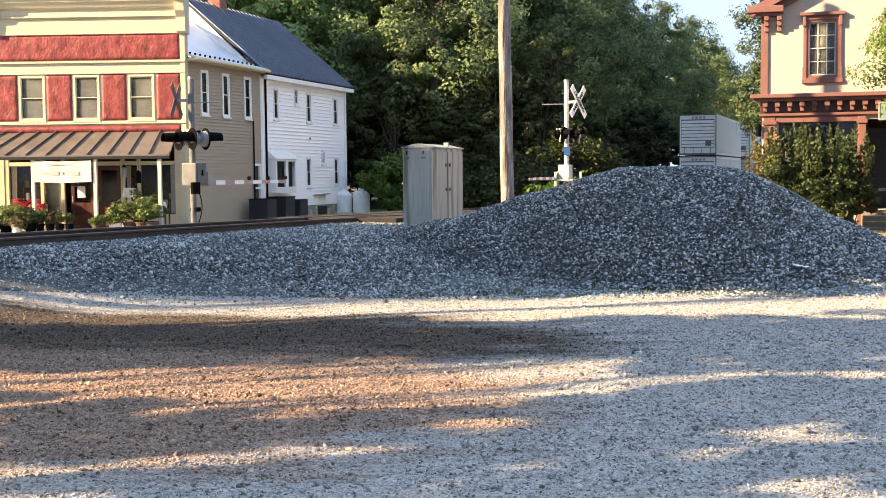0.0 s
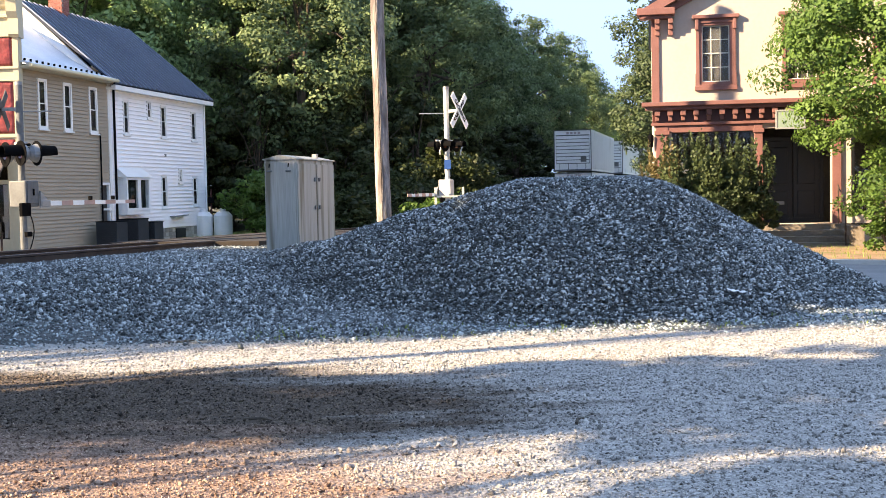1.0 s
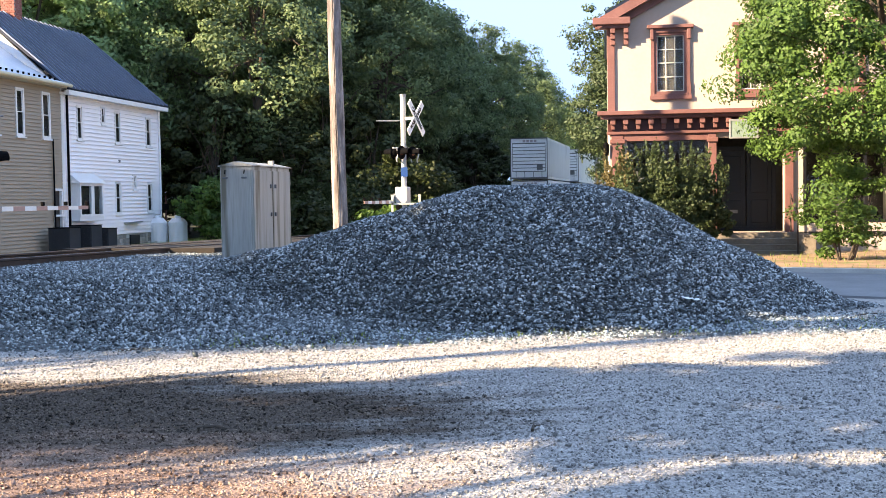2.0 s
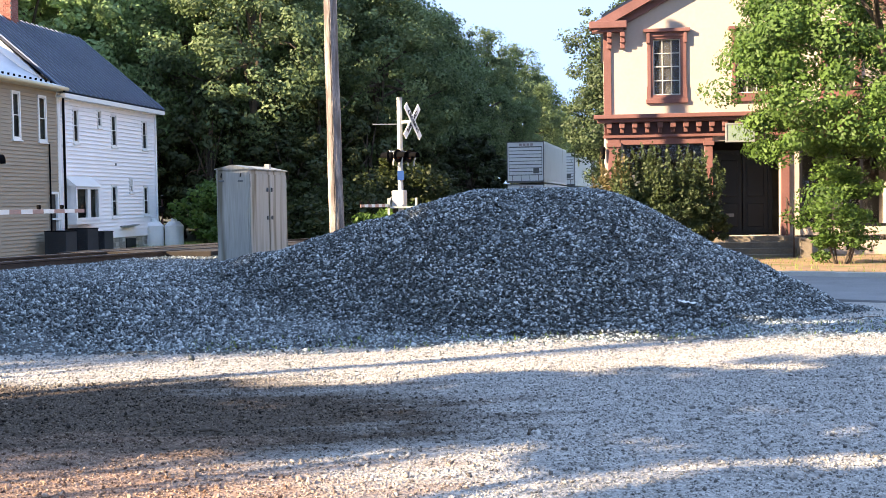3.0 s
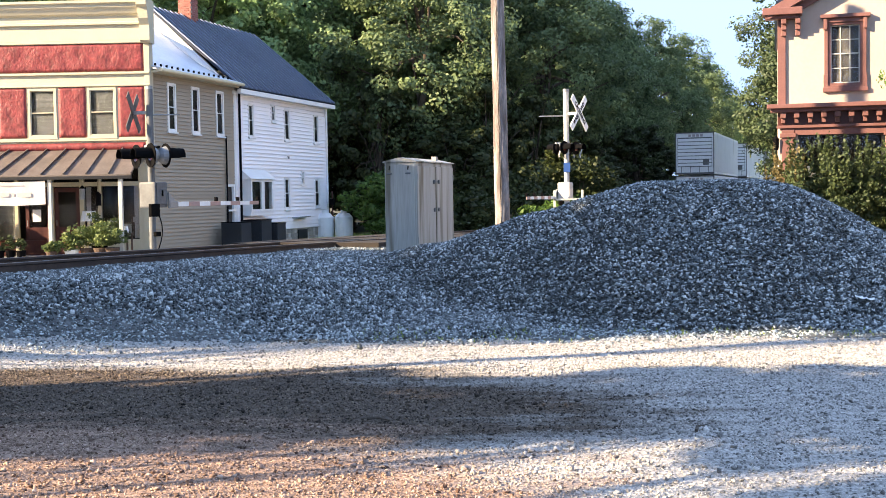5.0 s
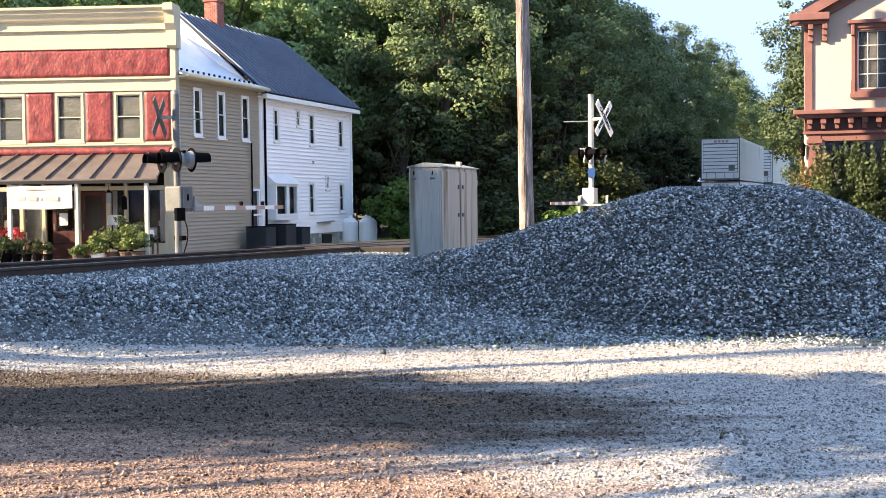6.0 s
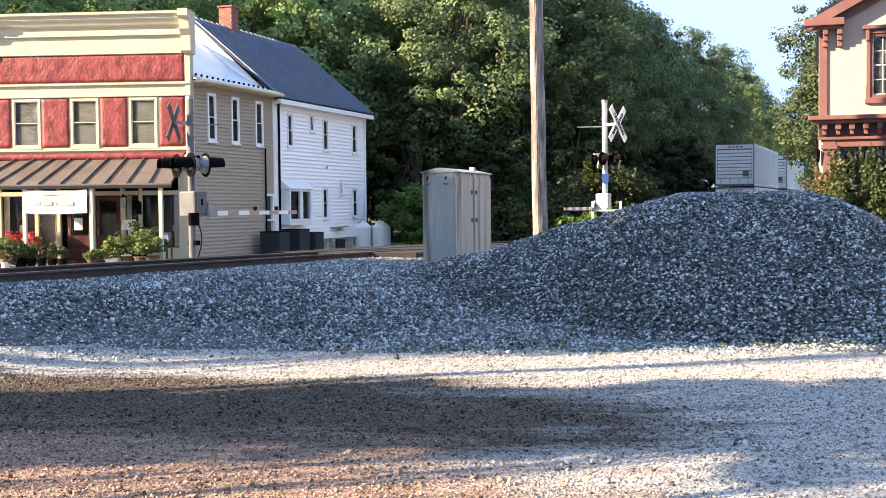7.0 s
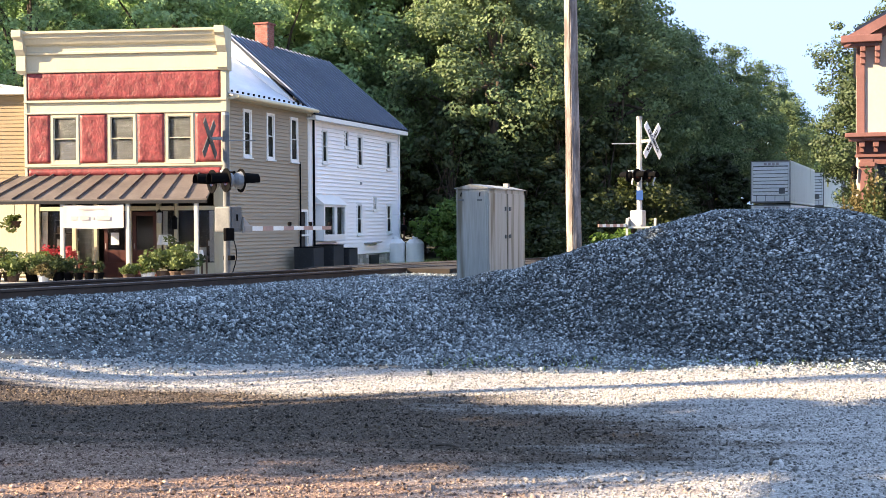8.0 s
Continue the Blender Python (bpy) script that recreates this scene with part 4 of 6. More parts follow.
part("tan_gable", prism(bmesh.new(), [(0.0, 6.0), (-2.0, 7.2), (-3.2, 8.15), (-6.8, 6.0)], -0.1, 0.0), tan, side)
# brick chimney
ch = part("chimney", cube(-3.72, -3.18, 8.4, 8.94, 8.3, 9.96), mortar, side, "red brick chimney on the ridge")
for row in range(16):
    z = 8.60 + row * 0.086
    o = 0.09 if row % 2 else 0.0
    for a, b in ((0.0, 0.17 - o), (0.18 - o, 0.36 - o), (0.37 - o, 0.55 - o), (0.56 - o, 0.58)):
        if b - a > 0.03:
            part("brick", cube(-3.74 + a, -3.74 + b, 8.38, 8.48, z, z + 0.075), brickm, ch)
            part("brick", cube(-3.26, -3.16, 8.485 + a * 0.78, 8.485 + b * 0.78, z, z + 0.075), brickm, ch)
part("cap", cube(-3.79, -3.11, 8.33, 9.01, 9.95, 10.02, bevel=0.01), brickm, ch)

# things beside the house
def on_side(x, y, z):
    return side.matrix_basis @ Vector((x, y, z))


def condenser(x, y, w, h):
    e = thing("air_conditioner", Matrix.Translation(on_side(x, y, 0)) @ pose(0, 0, 0, 0, 0, -16), "dark grey outdoor air-conditioning unit by the wall", "air conditioner", "units beside the house")
    part("body", cube(-w / 2, w / 2, -w / 2, w / 2, 0.03, h, bevel=0.02), unit_grey, e)
    for k in range(int(h / 0.07) - 1):
        part("louvre", cube(-w / 2 + 0.04, w / 2 - 0.04, -w / 2 - 0.012, -w / 2, 0.07 + 0.07 * k, 0.10 + 0.07 * k), unit_grey, e)
    part("lid", cube(-w / 2 - 0.015, w / 2 + 0.015, -w / 2 - 0.015, w / 2 + 0.015, h, h + 0.03, bevel=0.008), dark_iron, e)


condenser(0.75, 4.3, 0.8, 0.95)
condenser(0.75, 5.9, 0.85, 1.0)
condenser(0.75, 7.3, 0.75, 0.85)
tank = thing("gas_tank", Matrix.Translation(on_side(0.9, 13.9, 0) - Vector((0.75, 0, 0))), "white upright gas tanks at the house corner", "gas tank")
for k, dx in enumerate((0.0, 0.85)):
    bm = bmesh.new()
    rod(bm, (dx, -dx * 0.2, 0.05), (dx, -dx * 0.2, 0.95), 0.40, n=20)
    rod(bm, (dx, -dx * 0.2, 0.95), (dx, -dx * 0.2, 1.13), 0.40, 0.24, n=20)
    rod(bm, (dx, -dx * 0.2, 1.13), (dx, -dx * 0.2, 1.27), 0.13, n=14)
    part("tank", bm, tank_white, tank, smooth=False)
meter = thing("gas_meter", Matrix.Translation(on_side(0.3, 14.3, 0)), "small dark gas meter with a pipe on the wall", "meter")
part("pipe", rod(bmesh.new(), (0, 0, 0), (0, 0, 2.1), 0.03), wine, meter)
part("dial_box", cube(-0.12, 0.12, -0.1, 0.1, 1.5, 1.75, bevel=0.02), dark_iron, meter)

# neighbour at the shop's other side
nb = thing("neighbour_house", pose(-24.3, 38.7, 0, 0, 0, -1), "ochre clapboard house beside the shop", "house")
part("wall", cube(0, 7.0, 0.02, 8, 0, 6.2), orange_siding, nb)
part("siding", siding(0, 7.0, 2.9, 6.2, 0.13, 0.02), orange_siding, nb)
part("shopfront", cube(0.1, 6.9, -0.05, 0.0, 0.1, 2.6), cream, nb)
part("belt_board", cube(0, 7.0, -0.08, 0.0, 2.6, 2.9), cream, nb)
part("eave_board", cube(-0.3, 7.0, -0.3, 0.1, 6.2, 6.42), white_trim, nb)
part("roof", slope(-0.3, 6.42, 3.5, 6.9, -0.3, 8.2), silver_metal, nb)
part("roof", slope(7.0, 6.42, 3.5, 6.9, -0.3, 8.2), silver_metal, nb)


# ---- the corner house ----
rh = thing("corner_house", pose(8.75, 34.1, 0, 0, 0, -14), "pale stucco corner house with red-brown trim and a shopfront", "house")
W = 8.5
RW = [(1.31, 2.23, 4.72, 6.48), (3.72, 4.64, 4.72, 6.48), (6.2, 7.12, 4.72, 6.48)]
SHOP = (0.5, 2.83, 0.9, 3.42)
DOORWAY = (3.07, 4.97, 0.68, 3.42)
SHOP2 = (5.5, 8.1, 0.9, 3.42)
part("front_wall", wall_with_holes(0, W, 0, 0.3, 0, 6.95, RW + [SHOP, DOORWAY, SHOP2]), pink_wall, rh)
part("gable", prism(bmesh.new(), [(0, 6.95), (W, 6.95), (W / 2, 9.25)], 0, 0.3), pink_wall, rh)
part("side_wall", cube(0, 0.3, 0.3, 11, 0, 6.95), pink_wall, rh)
part("side_wall", cube(W - 0.3, W, 0.3, 11, 0, 6.95), pink_wall, rh)
part("back_wall", cube(0.3, W - 0.3, 10.7, 11, 0, 6.95), pink_wall, rh)
part("upper_floor", cube(0.3, W - 0.3, 0.3, 10.7, 3.6, 3.75), dark_wood, rh)
part("ground_floor", cube(0.3, W - 0.3, 0.0, 10.7, 0.5, 0.66), dark_wood, rh)
for a, b, c, d in RW:
    w = sash_window(rh, a, b, c, d, 0.07, mat=brown_red, cols=3, rows=2, bar=trim_cream, depth=0.2, set_in=0.05, behind=curtain)
    part("casing", cube(a - 0.10, a, -0.07, 0.0, c - 0.05, d + 0.02, bevel=0.01), brown_red, w)
    part("casing", cube(b, b + 0.10, -0.07, 0.0, c - 0.05, d + 0.02, bevel=0.01), brown_red, w)
    part("plinth", cube(a - 0.12, a, -0.075, 0.0, c - 0.12, c + 0.32, bevel=0.01), brown_red, w)
    part("plinth", cube(b, b + 0.12, -0.075, 0.0, c - 0.12, c + 0.32, bevel=0.01), brown_red, w)
    part("sill", cube(a - 0.14, b + 0.14, -0.1, 0.0, c - 0.17, c - 0.05, bevel=0.01), brown_red, w)
    part("head", cube(a - 0.12, b + 0.12, -0.08, 0.0, d, d + 0.12, bevel=0.01), brown_red, w)
    part("cap", cube(a - 0.20, b + 0.20, -0.18, 0.0, d + 0.12, d + 0.22, bevel=0.015), brown_red, w)
    for x in (a - 0.07, b + 0.07):
        part("corbel", cube(x - 0.05, x + 0.05, -0.14, 0.0, d - 0.2, d + 0.12, bevel=0.02), brown_red, w)
# roof with boxed eaves
def rake(x0, z0, x1, z1, y0, y1, t, mat, name):
    part(name, slope(x0, z0, x1, z1, y0, y1, t), mat, rh)


rake(-0.10, 7.11, W / 2, 9.46, -0.35, 11.2, 0.12, blue_metal, "roof")
rake(W + 0.45, 6.92, W / 2, 9.46, -0.35, 11.2, 0.12, blue_metal, "roof")
rake(-0.42, 6.84, W / 2, 9.36, -0.42, -0.28, 0.26, brown_red, "rake_board")
rake(W + 0.42, 6.84, W / 2, 9.36, -0.42, -0.28, 0.26, brown_red, "rake_board")
rake(0.0, 6.78, W / 2, 9.05, -0.12, 0.0, 0.2, brown_red, "rake_frieze")
rake(W, 6.78, W / 2, 9.05, -0.12, 0.0, 0.2, brown_red, "rake_frieze")
rake(-0.40, 6.76, W / 2, 9.1, -0.30, 0.0, 0.06, brown_red, "rake_soffit")
for a, b in ((-0.46, 0.62), (W - 0.62, W + 0.46)):
    part("eave_return", cube(a, b, -0.48, 0.0, 6.72, 6.92, bevel=0.02), brown_red, rh)
    part("eave_bed", cube(a + 0.08, b - 0.08, -0.34, 0.0, 6.62, 6.72, bevel=0.015), brown_red, rh)
for x in (0.12, 0.5, W - 0.5, W - 0.12):
    for k in range(3):
        part("scroll_bracket", cube(x - 0.07, x + 0.07, -0.34 + 0.10 * k, 0.0, 6.48 - 0.16 * k, 6.62 - 0.14 * k, bevel=0.02), brown_red, rh)
for a in (-0.05, W - 0.17):
    part("corner_board", cube(a, a + 0.22, -0.06, 0.0, 4.25, 6.62, bevel=0.012), brown_red, rh)
# shop cornice with dentil blocks
part("cornice_top", cube(-0.35, W + 0.2, -0.55, 0.0, 4.10, 4.22, bevel=0.02), brown_red, rh)
part("cornice_bed", cube(-0.25, W + 0.1, -0.42, 0.0, 4.00, 4.10, bevel=0.015), brown_red, rh)
part("cornice_frieze", cube(-0.05, W + 0.05, -0.10, 0.0, 3.62, 4.00, bevel=0.01), wine, rh)
part("cornice_foot", cube(-0.08, W + 0.05, -0.16, 0.0, 3.56, 3.64, bevel=0.01), brown_red, rh)
for k in range(23):
    x = 0.02 + 0.365 * k
    part("dentil", cube(x, x + 0.15, -0.36, 0.0, 3.84, 4.0, bevel=0.01), brown_red, rh)
    part("dentil", cube(x + 0.02, x + 0.13, -0.22, 0.0, 3.70, 3.84, bevel=0.01), brown_red, rh)
for a, b in ((0.05, 0.40), (2.83, 3.06), (4.98, 5.22), (8.15, 8.45)):
    part("pilaster", cube(a, b, -0.10, 0.0, 0.0, 3.56, bevel=0.015), brown_red, rh)
    part("pilaster_cap", cube(a - 0.04, b + 0.04, -0.15, 0.0, 3.30, 3.42, bevel=0.01), brown_red, rh)
part("lintel", cube(0.40, 2.83, -0.08, 0.0, 3.36, 3.56, bevel=0.01), brown_red, rh)
part("lintel", cube(5.22, 8.15, -0.08, 0.0, 3.36, 3.56, bevel=0.01), brown_red, rh)
for a, b, c, d in (SHOP, SHOP2):
    w = part("shop_window", frame_bars(a, b, c, d, 0.09, 0.02, 0.14), dark_wood, rh, "dark-framed shop window")
    for x in (a + (b - a) / 3, a + 2 * (b - a) / 3):
        part("mullion", cube(x - 0.035, x + 0.035, 0.03, 0.12, c + 0.09, d - 0.09), dark_wood, w)
    for k in range(3):
        x = a + (b - a) * k / 3
        g = part("pane", cube(x + 0.08, x + (b - a) / 3 - 0.04, 0.07, 0.08, c + 0.09, d - 0.09), glass, w)
        g.visible_shadow = False
part("shop_board", cube(0.7, 1.05, 0.40, 0.43, 1.7, 2.5), concrete, rh, "pale board inside the shop window")
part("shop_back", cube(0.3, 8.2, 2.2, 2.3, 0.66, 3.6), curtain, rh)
part("porch_side", cube(3.0, 3.07, 0.3, 2.2, 0.66, 3.6), concrete, rh)
dd = part("double_door", frame_bars(3.16, 4.91, 0.68, 3.2, 0.12, 1.2, 1.3), dark_wood, rh, "dark recessed double door")
for a in (3.28, 4.05):
    lf = part("door_leaf", cube(a, a + 0.74, 1.23, 1.28, 0.70, 3.08, bevel=0.01), dark_wood, dd)
    part("door_panel", cube(a + 0.12, a + 0.62, 1.21, 1.235, 0.9, 1.6, bevel=0.02), dark_wood, lf)
    part("door_panel", cube(a + 0.12, a + 0.62, 1.21, 1.235, 1.8, 2.9, bevel=0.02), dark_wood, lf)
part("letter_plate", cube(3.53, 3.79, 1.195, 1.21, 1.20, 1.30), silver, dd)
# hanging sign by the doorway
sg = thing("shop_sign", rh.matrix_basis @ pose(3.55, -0.35, 3.75), "small framed pale green hanging sign", "sign")
part("board", cube(-0.12, 0.62, -0.03, 0.03, -0.35, 0.12, bevel=0.01), mixed("sign_green", (0.14, 0.20, 0.17), (0.19, 0.25, 0.215), 3, 20, 0.6), sg)
part("sign_frame", frame_bars(-0.16, 0.66, -0.39, 0.16, 0.05, -0.045, 0.045), silver, sg)
# wall lamp
wl = thing("wall_lamp", rh.matrix_basis @ pose(-0.1, -0.12, 3.15), "small dark wall lantern at the corner", "lamp")
part("cage", rod(bmesh.new(), (0, 0, -0.2), (0, 0, 0.1), 0.07, 0.09, 8), dark_iron, wl)
part("cap", rod(bmesh.new(), (0, 0, 0.1), (0, 0, 0.2), 0.1, 0.02, 8), dark_iron, wl)
# steps and handrail
steps = thing("front_steps", rh.matrix_basis @ pose(2.95, 0, 0), "weathered concrete steps up to the doorway", "steps")
for k in range(4):
    part("step", cube(0, 2.3, -0.45 - 0.34 * k, -0.02 if k == 0 else -0.45 - 0.34 * (k - 1), 0.0, 0.66 - 0.16 * k, bevel=0.015), step_stone, steps)
part("cheek_wall", cube(2.3, 2.62, -1.7, -0.02, 0.0, 0.62, bevel=0.02), step_stone, steps)
hr = thing("handrail", rh.matrix_basis @ pose(5.3, 0, 0), "thin rusty iron handrail beside the steps", "handrail")
part("post", rod(bmesh.new(), (-0.2, -1.55, 0.0), (-0.2, -1.55, 1.25), 0.022), rust, hr)
part("post", rod(bmesh.new(), (-0.2, -0.3, 0.6), (-0.2, -0.3, 1.75), 0.022), rust, hr)
part("rail_bar", rod(bmesh.new(), (-0.2, -1.6, 1.2), (-0.2, -0.2, 1.75), 0.022), rust, hr)


# ---- level-crossing signals ----
def blade(angle, x):
    """One arm of a crossbuck in the x-z plane, seen from -y."""
    bm = cube(-0.61, 0.61, -0.012, 0.012, -0.10, 0.10, bevel=0.004)
    bmesh.ops.transform(bm, matrix=pose(0, x, 0, 0, angle, 0), verts=bm.verts)
    return bm


def marks(parent, angle, x):
    """Dark bars where the lettering runs along an arm."""
    for k in (-4, -3, -2, 2, 3, 4):
        bm = cube(k * 0.12 - 0.035, k * 0.12 + 0.035, -0.018, -0.013, -0.055, 0.055)
        bmesh.ops.transform(bm, matrix=pose(0, x, 0, 0, angle, 0), verts=bm.verts)
        part("marking", bm, dark_iron, parent)


def lettering(parent, word, angle, x):
    """Black capitals along an arm of a crossbuck."""
    cu = bpy.data.curves.new("word", "FONT")
    cu.body, cu.size, cu.extrude = word, 0.15, 0.002
    cu.align_x, cu.align_y = "CENTER", "CENTER"
    cu.offset = 0.004
    ob = bpy.data.objects.new("word", cu)
    me = bpy.data.meshes.new_from_object(ob)
    bpy.data.objects.remove(ob)
    me.transform(pose(0, x - 0.016, 0, 0, angle, 0) @ pose(0, 0, 0, 90) @ Matrix.Diagonal((1.12, 1.0, 1.0, 1)))
    me.materials.clear()
    put("lettering", me, dark_iron, parent)


def lamp_head(parent, x, y, z, turn, case=None):
    """A crossing lamp that faces -y before turning: round background, lens, long hood and back case."""
    m = pose(x, y, z, 0, 0, turn)
    bm = bmesh.new()
    rod(bm, (0, -0.01, 0), (0, 0.01, 0), 0.30, n=24)
    lamp = part("flashing_lamp", bm, dark_iron, parent, "black round crossing lamp with hood", m=m)
    bm = bmesh.new()
    rod(bm, (0, 0.01, 0), (0, 0.13, 0), 0.23, 0.19, 18)
    rod(bm, (0, 0.13, 0), (0, 0.22, 0), 0.19, 0.08, 18)
    part("lamp_case", bm, case or lens_glass, lamp)
    part("lens", rod(bmesh.new(), (0, -0.02, 0), (0, -0.012, 0), 0.13, n=18), red_lens, lamp)
    bm = bmesh.new()
    n = 14
    rows = []
    for t, r in ((0.0, 0.20), (0.46, 0.17)):
        rows.append([(r * math.cos(a), -t, r * math.sin(a) + (0.0 if t == 0 else 0.01)) for a in np.linspace(radians(-20), radians(200), n)])
    vo = [[bm.verts.new(p) for p in r] for r in rows]
    vi = [[bm.verts.new((p[0] * 0.93, p[1], p[2] * 0.93)) for p in r] for r in rows]
    for i in range(n - 1):
        bm.faces.new((vo[0][i], vo[0][i + 1], vo[1][i + 1], vo[1][i]))
        bm.faces.new((vi[0][i], vi[1][i], vi[1][i + 1], vi[0][i + 1]))
        bm.faces.new((vo[1][i], vo[1][i + 1], vi[1][i + 1], vi[1][i]))
    part("hood", bm, dark_iron, lamp)
    return lamp


def crossing_signal(name, m, label, high, buck_turn, buck_z, lamp_z, lamp_turn, arm_turn, arm_len, arm_z, plaque=False, off=0.0, buck_mat=None):
    buck_mat = buck_mat or paper
    e = thing(name, m, label, "crossing signal", "level-crossing signals")
    part("mast", rod(bmesh.new(), (0, 0, 0.1), (0, 0, high), 0.075 if plaque else 0.085, n=14), machine_pale if plaque else machine_grey, e)
    part("mast_cap", rod(bmesh.new(), (0, 0, high), (0, 0, high + 0.08), 0.085, n=14), silver, e)
    part("footing", cube(-0.35, 0.35, -0.35, 0.35, -0.3, 0.12, bevel=0.03), concrete, e)
    bt = pose(0, 0, buck_z, 0, 0, buck_turn)
    cb = part("crossbuck", blade(45, -0.16 - off), buck_mat, e, "white crossbuck with dark markings", m=bt)
    part("crossbuck_arm", blade(-45, -0.13 - off), buck_mat, cb)
    if plaque:
        lettering(cb, "CROSSING", 45, -0.16 - off)
        lettering(cb, "RAILROAD", -45, -0.13 - off)
    else:
        marks(cb, 45, -0.16 - off)
        marks(cb, -45, -0.13 - off)
    part("bracket", cube(-0.03, 0.03, -0.12 - off, 0.0, -0.04, 0.04), silver, cb)
    lt = Matrix.Translation((0, 0, lamp_z)) @ pose(0, 0, 0, 0, 0, lamp_turn) @ Matrix.Scale(0.62 if plaque else 1.0, 4)
    ca = part("lamp_arm", rod(bmesh.new(), (-0.78 if plaque else -0.48, 0, 0.14), (0.78 if plaque else 0.48, 0, 0.14), 0.035), machine_pale if plaque else dark_iron, e, m=lt)
    part("junction_box", cube(-0.12, 0.12, -0.12, 0.12, -0.08, 0.22, bevel=0.02), silver, ca)
    for x in (-0.42, 0.42):
        lamp_head(ca, x, -0.2, -0.06, 0, dark_iron if plaque else None)
        lamp_head(ca, x, 0.2, -0.06, 180, dark_iron if plaque else None)
    at = Matrix.Translation((0, 0, arm_z)) @ pose(0, 0, 0, 0, 0, arm_turn) @ Matrix.Scale(0.74 if plaque else 1.0, 4)
    gm = part("gate_machine", cube(-0.28, 0.28, -0.28, 0.18, -0.08, 0.56, bevel=0.04), machine_pale if plaque else machine_grey, e, "gate machine box", m=at)
    part("machine_door", cube(-0.22, 0.22, -0.30, -0.28, 0.0, 0.54, bevel=0.008), machine_pale if plaque else machine_grey, gm)
    part("handle", cube(-0.02, 0.02, -0.33, -0.30, 0.2, 0.36), dark_iron, gm)
    part("side_plate", prism(bmesh.new(), [(0.22, 0.30), (0.62, 0.02), (0.62, -0.10), (0.22, -0.10)], -0.36, -0.31), silver, gm)
    part("counterweight", cube(-0.62, -0.25, -0.40, -0.31, -0.30, 0.02, bevel=0.02), dark_iron, gm)
    # striped arm, level across the road
    n = 8
    for k in range(n):
        a, b = 0.6 + (arm_len - 0.6) * k / n, 0.6 + (arm_len - 0.6) * (k + 1) / n
        h = 0.06 - 0.012 * k / n
        part("arm_stripe", cube(a, b, -0.36, -0.33, -h, h, bevel=0.004), paper if k % 2 == 0 else wine_faded, gm)
    part("arm_root", cube(0.25, 0.62, -0.37, -0.32, -0.08, 0.08, bevel=0.01), silver, gm)
    for k in (0.45, 0.72, 0.99):
        x = 0.6 + (arm_len - 0.6) * k
        part("arm_light", cube(x - 0.05, x + 0.05, -0.39, -0.31, 0.06, 0.17, bevel=0.02), dark_iron, gm)
    bm = bmesh.new()
    for k in range(8):
        t0, t1 = k / 8, (k + 1) / 8
        f = lambda t: Vector((0.25 * math.sin(t * math.pi), -0.12, -0.1 - 1.1 * t))
        rod(bm, f(t0), f(t1), 0.014, n=6)
    part("cable", bm, dark_iron, gm)
    part("cable_box", cube(-0.06, 0.15, -0.15, 0.08, -0.80, -0.68, bevel=0.02), dark_iron, gm)
    part("side_bar", rod(bmesh.new(), (-0.1, 0, 0), (0.75, 0, 0.0), 0.016), silver, e, "thin steel bracket bar", m=Matrix.Translation((0, 0, buck_z - 0.06)) @ pose(0, 0, 0, 0, 0, 5 if not plaque else 180))
    if plaque:
        # added pale rods that draw the sunlit rims of the lamp discs
        for x0 in (-0.74, -0.30, 0.34, 0.78):
            bm = bmesh.new()
            f = lambda t: Vector((x0 + 0.10 * math.sin(t * 5.2) + 0.12 * t, -0.16, 0.14 - 0.62 * t))
            for k in range(9):
                rod(bm, f(k / 9), f((k + 1) / 9), 0.034, n=6)
            part("sunlit_rim", bm, machine_pale, ca, "pale bent rod drawn as a lamp's sunlit rim")
        part("plaque", cube(-0.09, 0.09, -0.10, -0.085, 2.12, 2.38), blue_sign, e, "small blue notice plate")
    return e


sign_back = mixed("weathered_sign_back", (0.07, 0.06, 0.055), (0.13, 0.115, 0.105), 4, 25, 0.8)
machine_pale = mixed("pale_grey_paint", (0.30, 0.31, 0.31), (0.44, 0.45, 0.45), 3, 20, 0.6, accent=(0.16, 0.14, 0.12), accent_scale=2.5, accent_from=0.6)
machine_grey = mixed("worn_grey_paint", (0.075, 0.08, 0.085), (0.145, 0.155, 0.16), 3, 20, 0.6, accent=(0.06, 0.05, 0.04), accent_scale=2.5, accent_from=0.6)
wine_faded = mixed("faded_red_stripe", (0.34, 0.20, 0.17), (0.46, 0.30, 0.26), 4, 25, 0.7)
sl = crossing_signal("crossing_signal", pose(-8.03, 29.45, 0.35), "crossing signal with lowered gate, seen edge-on beside the shop", 4.2, -93, 3.62, 2.60, -50, 71.4, 4.8, 1.33, off=0.28, buck_mat=sign_back)
sr = crossing_signal("crossing_signal", pose(2.6, 33.0, 0.28), "crossing signal with white crossbuck and blue plate", 4.33, 57, 3.73, 2.82, 48, 251.4, 4.3, 1.42, plaque=True, off=0.26)
# railed platform of the farther signal
for k, z in enumerate((1.1, 1.34)):
    part("platform_bar", cube(-0.4, 0.42, -0.42, -0.38, z, z + 0.05), trim_cream, sr)
for x in (-0.4, 0.36):
    part("platform_post", cube(x, x + 0.06, -0.42, -0.36, 0.9, 1.62), trim_cream, sr)
part("platform_deck", cube(-0.42, 0.42, -0.42, 0.4, 1.02, 1.07), silver, sr)

# ---- signal cabinet ----
cab = thing("signal_cabinet", pose(-1.13, 23.47, 0.45, 0, 0, -18.6), "streaked grey steel signal cabinet with a low gable roof", "cabinet")
H = 2.01
part("body", cube(-0.67, 0, 0, 2.16, 0, H, bevel=0.012), steel, cab)
